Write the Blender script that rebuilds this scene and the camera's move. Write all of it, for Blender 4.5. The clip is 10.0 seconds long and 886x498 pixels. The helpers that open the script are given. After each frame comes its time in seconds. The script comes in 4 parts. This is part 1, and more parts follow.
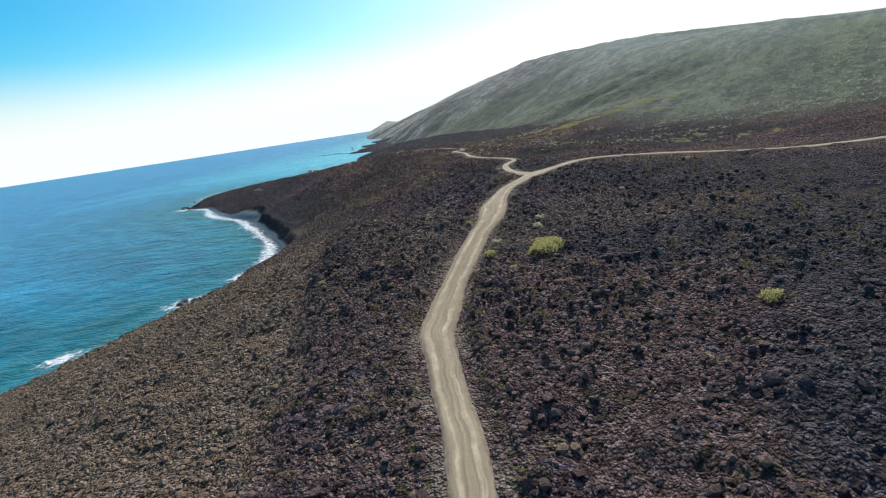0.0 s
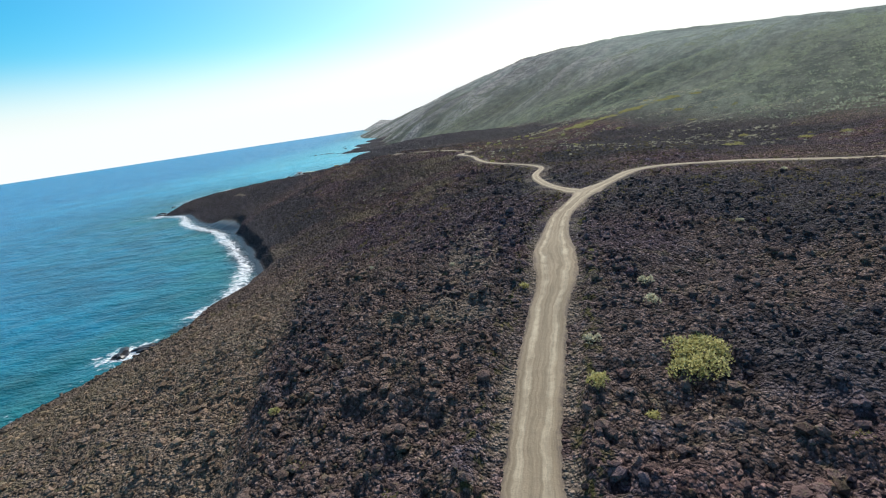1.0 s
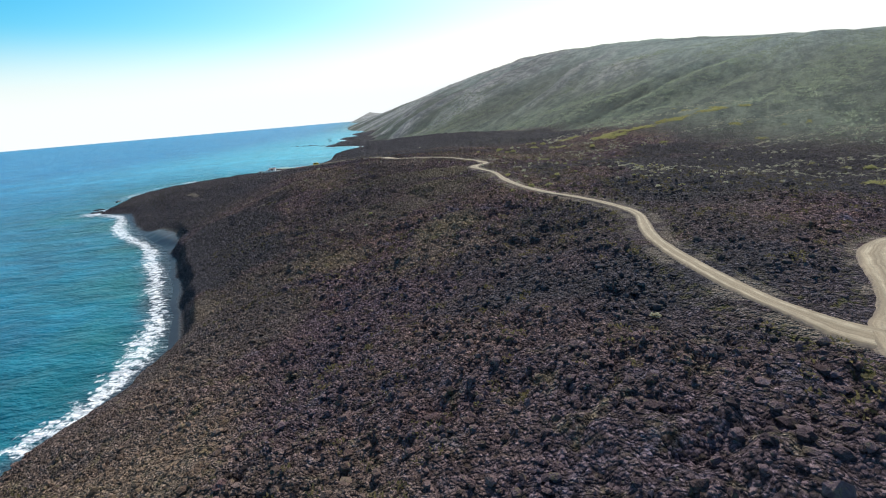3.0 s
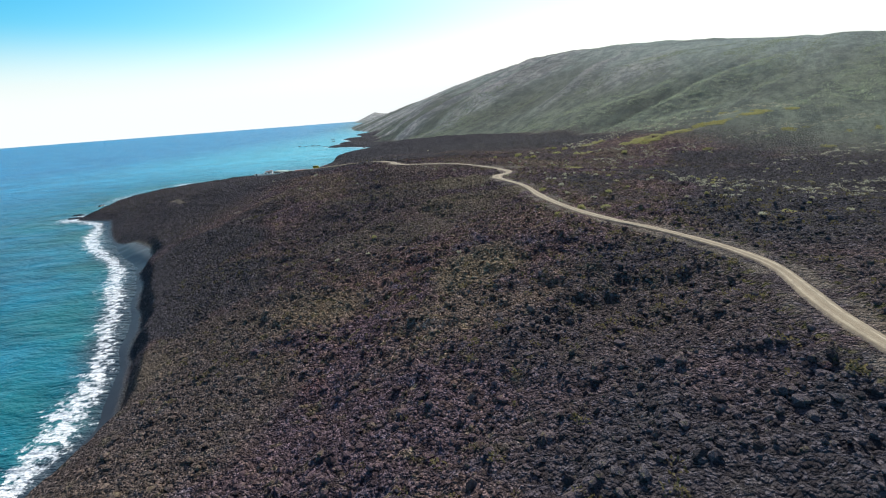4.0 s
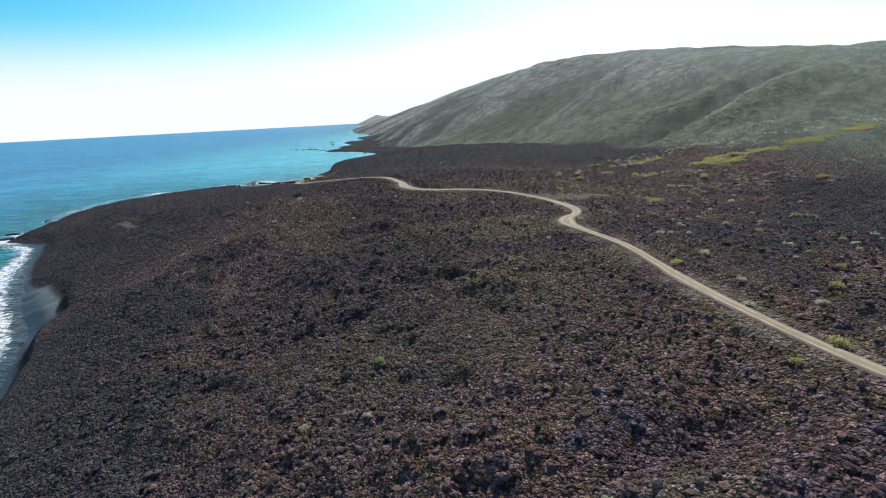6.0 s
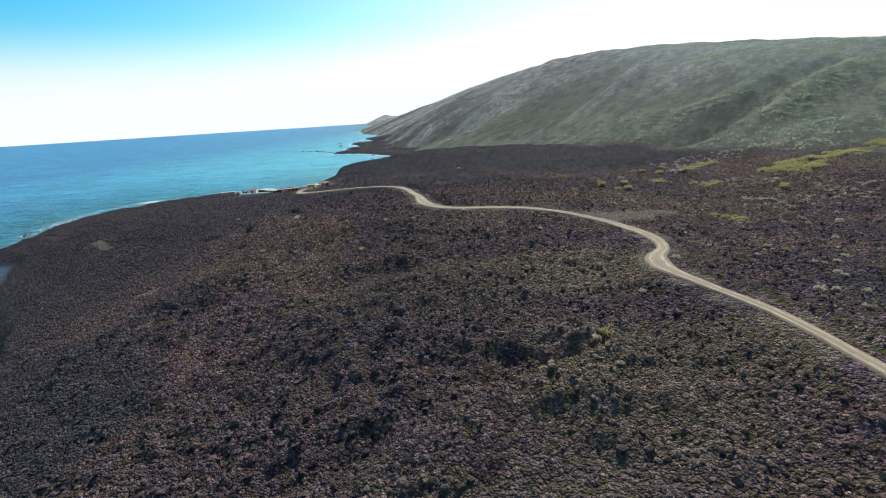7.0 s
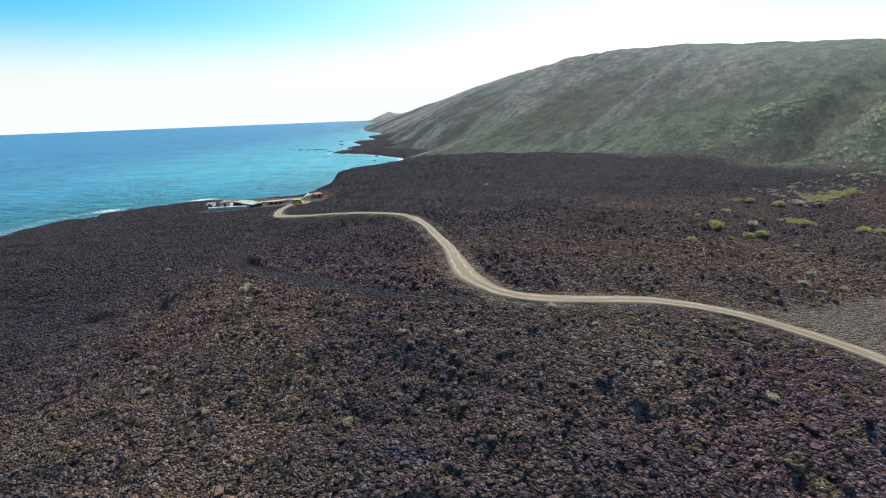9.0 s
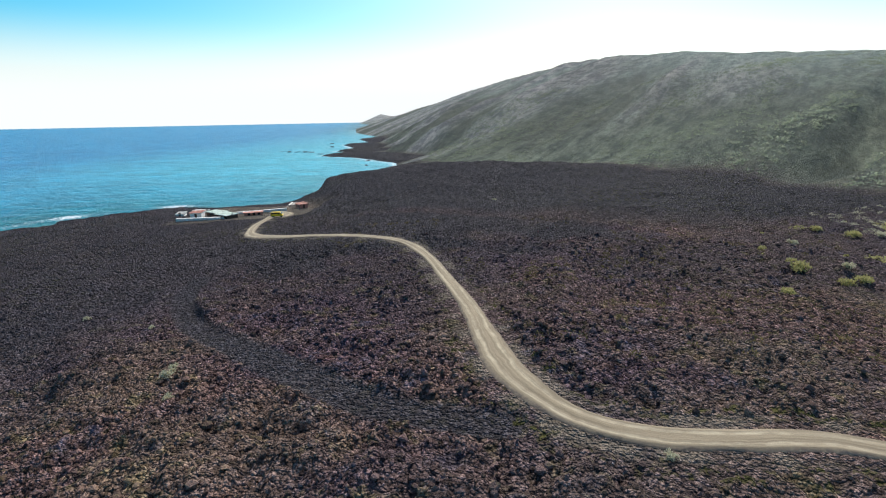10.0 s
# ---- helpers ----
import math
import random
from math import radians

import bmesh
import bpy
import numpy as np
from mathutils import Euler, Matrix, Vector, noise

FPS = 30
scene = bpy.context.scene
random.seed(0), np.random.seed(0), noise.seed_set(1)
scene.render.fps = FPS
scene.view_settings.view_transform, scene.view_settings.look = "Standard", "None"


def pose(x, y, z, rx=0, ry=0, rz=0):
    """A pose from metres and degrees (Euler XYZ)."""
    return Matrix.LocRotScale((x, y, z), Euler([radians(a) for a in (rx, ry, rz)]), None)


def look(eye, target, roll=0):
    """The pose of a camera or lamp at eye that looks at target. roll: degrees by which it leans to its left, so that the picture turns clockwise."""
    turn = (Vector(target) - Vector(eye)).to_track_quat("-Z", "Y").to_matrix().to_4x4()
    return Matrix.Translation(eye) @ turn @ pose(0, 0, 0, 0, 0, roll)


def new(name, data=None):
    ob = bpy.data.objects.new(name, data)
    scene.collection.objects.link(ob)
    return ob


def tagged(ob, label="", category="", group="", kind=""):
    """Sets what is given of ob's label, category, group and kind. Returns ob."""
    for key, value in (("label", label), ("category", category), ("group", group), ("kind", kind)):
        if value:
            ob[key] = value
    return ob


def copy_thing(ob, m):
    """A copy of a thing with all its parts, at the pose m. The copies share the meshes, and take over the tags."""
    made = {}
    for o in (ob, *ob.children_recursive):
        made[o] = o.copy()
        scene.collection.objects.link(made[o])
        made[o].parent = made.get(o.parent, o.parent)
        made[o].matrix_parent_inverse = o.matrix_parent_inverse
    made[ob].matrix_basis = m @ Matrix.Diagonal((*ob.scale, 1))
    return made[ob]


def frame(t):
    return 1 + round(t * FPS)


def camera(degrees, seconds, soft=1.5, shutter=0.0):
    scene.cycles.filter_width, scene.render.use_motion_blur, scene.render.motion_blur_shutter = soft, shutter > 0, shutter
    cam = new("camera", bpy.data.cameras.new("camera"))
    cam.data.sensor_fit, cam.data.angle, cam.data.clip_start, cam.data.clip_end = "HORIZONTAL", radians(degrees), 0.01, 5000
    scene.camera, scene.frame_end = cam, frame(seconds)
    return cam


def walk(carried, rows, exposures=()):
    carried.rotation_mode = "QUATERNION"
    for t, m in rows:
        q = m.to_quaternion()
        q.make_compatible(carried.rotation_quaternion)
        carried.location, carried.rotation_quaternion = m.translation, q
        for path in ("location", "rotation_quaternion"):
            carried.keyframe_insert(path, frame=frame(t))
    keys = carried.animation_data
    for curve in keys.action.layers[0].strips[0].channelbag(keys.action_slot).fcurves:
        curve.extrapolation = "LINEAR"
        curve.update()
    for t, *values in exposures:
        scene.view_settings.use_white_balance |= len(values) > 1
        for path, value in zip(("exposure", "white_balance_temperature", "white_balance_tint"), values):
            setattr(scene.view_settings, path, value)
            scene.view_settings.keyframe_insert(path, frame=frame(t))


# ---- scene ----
cam = camera(83.5, 10.0, soft=1.15)
PATH = [
    (0, (2.324, -4.982, 40.966), (2.074, -3.065, 40.453), -8.7),
    (0.5, (-1.557, 11.712, 41.077), (-1.796, 13.63, 40.564), -9.0),
    (1, (-5.125, 27.216, 41.272), (-5.353, 29.133, 40.751), -8.6),
    (1.5, (-8.237, 42.18, 41.655), (-8.447, 44.098, 41.13), -7.4),
    (2, (-11.347, 56.282, 42.034), (-11.523, 58.203, 41.506), -6.2),
    (2.5, (-14.352, 70.353, 42.362), (-14.509, 72.275, 41.829), -5.4),
    (2.7, (-15.619, 75.845, 42.389), (-15.772, 77.766, 41.852), -5.1),
    (3.8, (-21.124, 105.572, 42.09), (-21.295, 107.488, 41.545), -4.7),
    (4, (-22.691, 111.302, 42.15), (-22.86, 113.221, 41.613), -4.4),
    (4.5, (-25.793, 124.362, 42.345), (-25.945, 126.286, 41.819), -3.8),
    (5, (-28.655, 137.929, 42.679), (-28.786, 139.855, 42.157), -2.8),
    (5.5, (-31.442, 150.946, 43.162), (-31.574, 152.872, 42.639), -2.7),
    (5.7, (-32.554, 156.02, 43.227), (-32.698, 157.945, 42.704), -2.8),
    (6.8, (-39.616, 185.967, 43.569), (-39.807, 187.888, 43.044), -3.7),
    (7, (-41.006, 191.634, 43.683), (-41.203, 193.554, 43.159), -3.7),
    (7.5, (-44.38, 205.979, 44.082), (-44.578, 207.899, 43.557), -3.9),
    (8, (-47.75, 219.797, 44.314), (-47.944, 221.715, 43.781), -3.3),
    (8.5, (-50.741, 233.449, 44.569), (-50.945, 235.364, 44.032), -2.9),
    (9, (-53.566, 246.347, 44.602), (-53.765, 248.265, 44.072), -2.35),
    (9.5, (-56.424, 259.028, 44.797), (-56.603, 260.95, 44.273), -1.75),
    (10, (-59.289, 271.057, 44.726), (-59.449, 272.982, 44.208), -1.15),
]
walk(cam, [(t, look(eye, target, roll)) for t, eye, target, roll in PATH])

# ---------------------------------------------------------------- world, sun
SUN_AZ = 13.0      # degrees to the right of straight ahead (+y)
SUN_EL = 42.0
world = bpy.data.worlds.new("daylight")
scene.world = world
world.use_nodes = True
wt = world.node_tree
sky = wt.nodes.new("ShaderNodeTexSky")
sky.sky_type = "NISHITA"
sky.sun_disc = False
sky.sun_elevation = radians(SUN_EL)
sky.sun_rotation = radians(SUN_AZ)
sky.altitude = 0
sky.air_density = 1.0
sky.dust_density = 1.2
sky.ozone_density = 1.5
# thin bright haze low over the sea
coords = wt.nodes.new("ShaderNodeTexCoord")
parts_xyz = wt.nodes.new("ShaderNodeSeparateXYZ")
wt.links.new(coords.outputs["Generated"], parts_xyz.inputs[0])
low_sky = wt.nodes.new("ShaderNodeMapRange")
low_sky.interpolation_type = "SMOOTHSTEP"
wt.links.new(parts_xyz.outputs[2], low_sky.inputs["Value"])
for key, val in (("From Min", 0.03), ("From Max", 0.175), ("To Min", 1.0), ("To Max", 0.0)):
    low_sky.inputs[key].default_value = val
rich = wt.nodes.new("ShaderNodeHueSaturation")
# deeper cyan low down, a plain sky towards the zenith
for socket, low, top in (("Saturation", 1.95, 1.1), ("Hue", 0.474, 0.5)):
    rise = wt.nodes.new("ShaderNodeMapRange")
    rise.interpolation_type = "SMOOTHSTEP"
    wt.links.new(parts_xyz.outputs[2], rise.inputs["Value"])
    for key, val in (("From Min", 0.12), ("From Max", 0.6), ("To Min", low), ("To Max", top)):
        rise.inputs[key].default_value = val
    wt.links.new(rise.outputs[0], rich.inputs[socket])
wt.links.new(sky.outputs[0], rich.inputs["Color"])
veil = wt.nodes.new("ShaderNodeMix")
veil.data_type = "RGBA"
wt.links.new(low_sky.outputs[0], veil.inputs[0])
wt.links.new(rich.outputs[0], veil.inputs[6])
veil.inputs[7].default_value = (6.5, 6.8, 6.9, 1)
wt.links.new(veil.outputs[2], wt.nodes["Background"].inputs[0])
wt.nodes["Background"].inputs[1].default_value = 0.138

sun_data = bpy.data.lights.new("sun", "SUN")
sun_data.energy = 5.0
sun_data.angle = radians(0.6)
sun_data.color = (1.0, 0.95, 0.86)
sun_ob = new("sun", sun_data)
sdir = Vector((math.sin(radians(SUN_AZ)) * math.cos(radians(SUN_EL)),
               math.cos(radians(SUN_AZ)) * math.cos(radians(SUN_EL)),
               math.sin(radians(SUN_EL))))
sun_ob.matrix_world = look(sdir * 300, (0, 0, 0))
scene.view_settings.exposure = 0.12

# ---------------------------------------------------------------- noise on arrays


def hashed(ix, iy, seed):
    h = (ix.astype(np.int64) * 374761393 + iy.astype(np.int64) * 668265263 + seed * 1442695041) & 0xFFFFFFFF
    h = ((h ^ (h >> 13)) * 1274126177) & 0xFFFFFFFF
    h = ((h ^ (h >> 16)) * 2246822519) & 0xFFFFFFFF
    return ((h ^ (h >> 15)) & 0xFFFFFF) / float(0xFFFFFF)


def vnoise(x, y, seed=0):
    ix, iy = np.floor(x), np.floor(y)
    fx, fy = x - ix, y - iy
    fx, fy = fx * fx * (3 - 2 * fx), fy * fy * (3 - 2 * fy)
    a, b = hashed(ix, iy, seed), hashed(ix + 1, iy, seed)
    c, d = hashed(ix, iy + 1, seed), hashed(ix + 1, iy + 1, seed)
    return (a + (b - a) * fx) * (1 - fy) + (c + (d - c) * fx) * fy


def fbm(x, y, size, octaves=4, seed=0):
    out, amp, tot = 0.0, 1.0, 0.0
    for i in range(octaves):
        f = 2.03 ** i / size
        out = out + amp * vnoise(x * f + 13.7 * i, y * f - 7.1 * i, seed + i)
        tot += amp
        amp *= 0.5
    return out / tot * 2 - 1


def lumps(x, y, cell, seed=0):
    """Rounded stones: one domed stone of random size in each cell."""
    gx, gy = np.floor(x / cell), np.floor(y / cell)
    best = np.zeros_like(x)
    for dx in (-1, 0, 1):
        for dy in (-1, 0, 1):
            cx, cy = gx + dx, gy + dy
            px = (cx + 0.15 + 0.7 * hashed(cx, cy, seed)) * cell
            py = (cy + 0.15 + 0.7 * hashed(cx, cy, seed + 1)) * cell
            r = cell * (0.3 + 0.5 * hashed(cx, cy, seed + 2))
            q = 1 - ((x - px) ** 2 + (y - py) ** 2) / (r * r)
            best = np.maximum(best, np.sqrt(np.maximum(q, 0)) * r / cell * 1.3)
    return best


def smooth(a, b, v):
    t = np.clip((v - a) / (b - a), 0, 1)
    return t * t * (3 - 2 * t)


# ---------------------------------------------------------------- plan of the land
# spot heights of the lava plain (x, y, height)
PLAIN = [(0, -40, 18), (-50, -40, 11), (60, -40, 25), (0, 20, 19), (-45, 30, 14), (40, 50, 21.5), (-5, 55, 20.5),
         (-60, 85, 12), (-10, 80, 24), (20, 85, 22.5), (10, 115, 24.5), (-12, 104, 24.5), (-35, 125, 19),
         (-70, 130, 8.5), (80, 80, 22), (80, 140, 19), (40, 140, 22), (25, 140, 23.5), (5, 150, 24), (-28, 146, 19),
         (-60, 165, 11.5), (-10, 165, 20), (10, 168, 23), (-5, 200, 22.5), (45, 185, 21.5), (76, 207, 16.5),
         (130, 165, 19), (-52, 202, 15), (-85, 215, 9), (-20, 225, 20.5), (-10, 240, 22), (-18, 258, 22.5)]
HEATH = [(-38, 253, 19.5), (-72, 238, 12.5), (-33, 243, 18), (-105, 265, 12.5), (0, 298, 17.5), (-18, 294, 20),
         (-34, 311, 22.5), (-57, 310, 23), (-88, 300, 20), (-95, 312, 19), (-60, 330, 21.5), (-125, 300, 12),
         (-150, 330, 11), (-175, 350, 8.5), (-210, 375, 6.5), (-230, 430, 5), (-185, 440, 7), (-80, 374, 17.5),
         (-115, 390, 15), (-140, 440, 9.5), (-150, 490, 6.5), (16, 379, 17), (25, 357, 18), (45, 362, 20),
         (70, 312, 18), (105, 370, 29.5), (108, 305, 21.5), (151, 308, 26), (-60, 420, 18), (-40, 470, 19.5)]
SLOPES = [(25, 505, 19.5), (-64, 533, 21.5), (-20, 508, 21.5), (-105, 543, 18.5), (-138, 548, 14), (-120, 640, 6), (-70, 610, 12.5), (-10, 575, 14.5),
          (67, 528, 35), (111, 497, 32), (-37, 709, 24), (300, 300, 57), (300, 0, 55), (300, 600, 66), (200, 800, 82),
          (0, 900, 60), (-100, 1000, 45), (180, 1147, 125), (478, 1110, 123), (0, 1300, 105), (160, 1900, 177),
          (-200, 1500, 70), (500, 500, 77), (800, 900, 97), (800, 0, 95), (-350, 2500, 42), (200, 2600, 168), (1500, 1500, 105),
          (-840, 4250, 26), (-500, 3300, 34)]
spots = np.array(PLAIN + HEATH + SLOPES, float)
SU = 100.0


def kern(r2):
    return 0.5 * r2 * np.log(np.maximum(r2, 1e-9))


sp = spots[:, :2] / SU
ns = len(sp)
kk = kern(((sp[:, None] - sp[None]) ** 2).sum(-1))
mm = np.zeros((ns + 3, ns + 3))
mm[:ns, :ns] = kk + 0.03 * np.eye(ns)
mm[:ns, ns], mm[ns, :ns] = 1, 1
mm[:ns, ns + 1:], mm[ns + 1:, :ns] = sp, sp.T
wts = np.linalg.solve(mm, np.r_[spots[:, 2], 0, 0, 0])


def broad(x, y):
    """The broad lie of the land."""
    out = wts[ns] + wts[ns + 1] * x / SU + wts[ns + 2] * y / SU
    for (px, py), w in zip(sp, wts[:ns]):
        out = out + w * kern((x / SU - px) ** 2 + (y / SU - py) ** 2)
    return out


COAST = [(-112, -900), (-108, -200), (-105, 0), (-100, 70), (-93, 100), (-88, 114), (-85, 124), (-83, 132), (-81, 141), (-78.5, 150),
         (-82, 173), (-89.5, 187), (-102.5, 206), (-118, 230), (-137, 259), (-170, 291), (-214, 347), (-238, 357),
         (-252, 393), (-268, 430), (-272, 468), (-262, 490), (-246, 508), (-219, 521), (-194, 520), (-168, 527),
         (-156, 552), (-167, 595), (-174, 645), (-160, 670), (-131, 708), (-146, 768), (-205, 842), (-256, 872), (-250, 902),
         (-228, 930), (-262, 958), (-248, 1010), (-296, 1120), (-262, 1180), (-318, 1320), (-290, 1420), (-352, 1560), (-440, 1790), (-610, 2450),
         (-640, 2650), (-1020, 4250), (-1090, 4900)]


def coast_distance(x, y):
    """Metres inland of the water's edge; negative at sea."""
    best = np.full(x.shape, 1e12)
    inside = np.zeros(x.shape, bool)
    for (ax, ay), (bx, by) in zip(COAST[:-1], COAST[1:]):
        dx, dy = bx - ax, by - ay
        t = np.clip(((x - ax) * dx + (y - ay) * dy) / (dx * dx + dy * dy), 0, 1)
        best = np.minimum(best, (x - ax - t * dx) ** 2 + (y - ay - t * dy) ** 2)
        cross = (ay <= y) != (by <= y)
        inside ^= cross & (x > ax + (y - ay) / (dy if dy else 1e-9) * dx)
    return np.where(inside, 1, -1) * np.sqrt(best)


ROAD_MAIN = [(3, -60), (1, -20), (-0.5, 10), (-2, 24), (-3.4, 30), (-4.6, 36), (-5.7, 41.5), (-5.4, 46), (-4.8, 52),
             (-3.4, 60), (-1.4, 70.5), (0.3, 77), (1.3, 86), (3.8, 98), (7.2, 106.5), (11.3, 116), (16, 123), (21, 131.5),
             (26, 139), (33, 144), (42, 146), (52, 147), (64, 143), (76, 138), (95, 134), (130, 132), (200, 120)]
ROAD_COAST = [(10.2, 116.6), (8.4, 118.8), (6.4, 124), (5.4, 131), (4.9, 141), (5.5, 150), (7.2, 158), (8.6, 166), (7.2, 175),
              (3, 186), (-1.5, 194), (-6, 206), (-9.5, 223), (-11.8, 240), (-15.5, 250), (-18, 257), (-17.6, 262.5),
              (-14.8, 268), (-13.5, 276), (-14.5, 285), (-18.5, 294), (-24.3, 299.6), (-30, 302.2), (-36, 302.9), (-42, 302.2), (-48, 302.2),
              (-53, 304.6), (-57, 311), (-59, 319), (-61.5, 331), (-65, 344), (-70, 361), (-77, 375), (-88, 383),
              (-99, 386.5), (-111, 389), (-121, 396), (-129, 415), (-134, 436), (-138, 455), (-140, 468), (-150, 474)]
TRACK_OLD = [(-58, 303.5), (-64, 305), (-69, 307), (-75, 311), (-81, 316), (-95, 327), (-103, 336), (-109, 346), (-112, 356)]


def spline(points, step=1.0):
    """Points every step metres along a smooth line through the given ones."""
    p = np.array([points[0]] + list(points) + [points[-1]], float)
    out = []
    for i in range(1, len(p) - 2):
        n = max(2, int(np.linalg.norm(p[i + 1] - p[i]) / step))
        for k in range(n):
            t = k / n
            out.append(0.5 * (2 * p[i] + (p[i + 1] - p[i - 1]) * t + (2 * p[i - 1] - 5 * p[i] + 4 * p[i + 1] - p[i + 2]) * t * t
                              + (3 * p[i] - p[i - 1] - 3 * p[i + 1] + p[i + 2]) * t ** 3))
    out.append(p[-1])
    return np.array(out)


main_line, coast_line, old_line = spline(ROAD_MAIN), spline(ROAD_COAST), spline(TRACK_OLD)


def line_heights(line, span=9):
    z = broad(line[:, 0], line[:, 1])
    pad = np.pad(z, span, mode="edge")
    return np.convolve(pad, np.ones(2 * span + 1) / (2 * span + 1), "valid")


main_z, coast_z, old_z = line_heights(main_line), line_heights(coast_line), line_heights(old_line)
coast_z[:12] = main_z[np.argmin(((main_line - coast_line[0]) ** 2).sum(1))] * np.linspace(1, 0, 12) + coast_z[:12] * np.linspace(0, 1, 12)


def road_width(line, which):
    """Half the width of the bare roadway, place by place."""
    x, y = line[:, 0], line[:, 1]
    w = (1.55 if which == 0 else np.interp(y, [130, 170, 250, 300], [1.1, 0.85, 0.9, 1.25])) + 0.25 * fbm(x, y, 9, 2, 50 + which)
    if which == 0:
        w = w + 0.95 * np.exp(-((y - 82) / 7.0) ** 2) + 0.35 * np.exp(-((y - 60) / 18.0) ** 2) + 0.9 * np.exp(-((y - 116) / 3.5) ** 2)
        w = w + 0.35 * np.exp(-((y - 44) / 5.0) ** 2)
    else:
        w = w + 0.8 * np.exp(-((y - 117) / 3.0) ** 2) + 0.7 * np.exp(-((y - 260) / 5.0) ** 2) + 0.5 * np.exp(-(((x + 57) / 5) ** 2 + ((y - 312) / 9) ** 2))
        w = w + 0.9 * np.exp(-((y - 393) / 6.0) ** 2) + 1.3 * smooth(425, 470, y)
    return w


def landing_flat(x, y):
    """1 on the levelled ground of the huts."""
    return np.exp(-((np.maximum(np.abs(x + 154) - 22, 0) / 5) ** 2 + (np.maximum(np.abs(y - 470) - 17, 0) / 6) ** 2))


def landing_height(y):
    return 6.7 - 0.05 * (y - 472)


main_z = main_z + 0.2
coast_z = coast_z + 0.3 + 0.6 * smooth(-62, -78, coast_line[:, 0])
level = landing_flat(coast_line[:, 0], coast_line[:, 1])
coast_z = coast_z * (1 - level) + level * (landing_height(coast_line[:, 1]) + 0.1)
coast_z[:6] -= 0.16 * np.linspace(1, 0, 6)
main_w, coast_w = road_width(main_line, 0), road_width(coast_line, 1)


def near_line(x, y, line, z):
    """Distance to a line and the line's height there, for the points near it."""
    d = np.full(x.shape, 99.0)
    h = np.zeros(x.shape)
    for i in range(0, len(line), 24):
        seg, sz = line[i:i + 25], z[i:i + 25]
        lo, hi = seg.min(0) - 9, seg.max(0) + 9
        sel = np.where((x > lo[0]) & (x < hi[0]) & (y > lo[1]) & (y < hi[1]))
        if len(sel[0]) == 0:
            continue
        q = (x[sel][:, None] - seg[:, 0]) ** 2 + (y[sel][:, None] - seg[:, 1]) ** 2
        k = q.argmin(1)
        dist = np.sqrt(q[np.arange(len(k)), k])
        better = dist < d[sel]
        d[sel] = np.where(better, dist, d[sel])
        h[sel] = np.where(better, sz[k], h[sel])
    return d, h


def bay(x, y):
    """1 along the black-sand beach of the bay."""
    return smooth(124, 138, y) * (1 - smooth(345, 362, y)) * smooth(-260, -225, x) * (1 - smooth(-60, -40, x))


def pocket(x, y):
    """1 on the ramp of dry sand in the corner of the bay."""
    return np.exp(-(((x + 145) / 19) ** 4 + ((y - 279) / 20) ** 4))


def flank(x, y):
    """1 on the steep seaward side of the hill."""
    return smooth(330, 90, x) * smooth(600, 760, y)


def spurs(x, y):
    """Straight spurs and gullies running down to the sea, -1 to 1."""
    gu, gv = 0.866 * x - 0.5 * y, 0.5 * x + 0.866 * y
    return 1 - 3 * np.abs(fbm(gu, 0.10 * gv, 85, 3, 131))


# crests of lava lobes: from, to, height; the ground falls away on the far side
LOBES = [((-62, 221), (-27, 241), 1.9), ((-36, 189), (-16, 193), 1.4), ((-16, 193), (-7, 203), 1.2), ((-75, 262), (-38, 268), 0.8),
         ((-105, 283), (-84, 303), 0.8), ((-84, 300), (-48, 297), 0.9), ((-60, 150), (-34, 158), 0.9), ((-40, 118), (-18, 126), 0.8),
         ((-52, 82), (-30, 96), 0.8), ((14, 44), (34, 56), 0.7), ((-90, 330), (-72, 348), 0.9)]


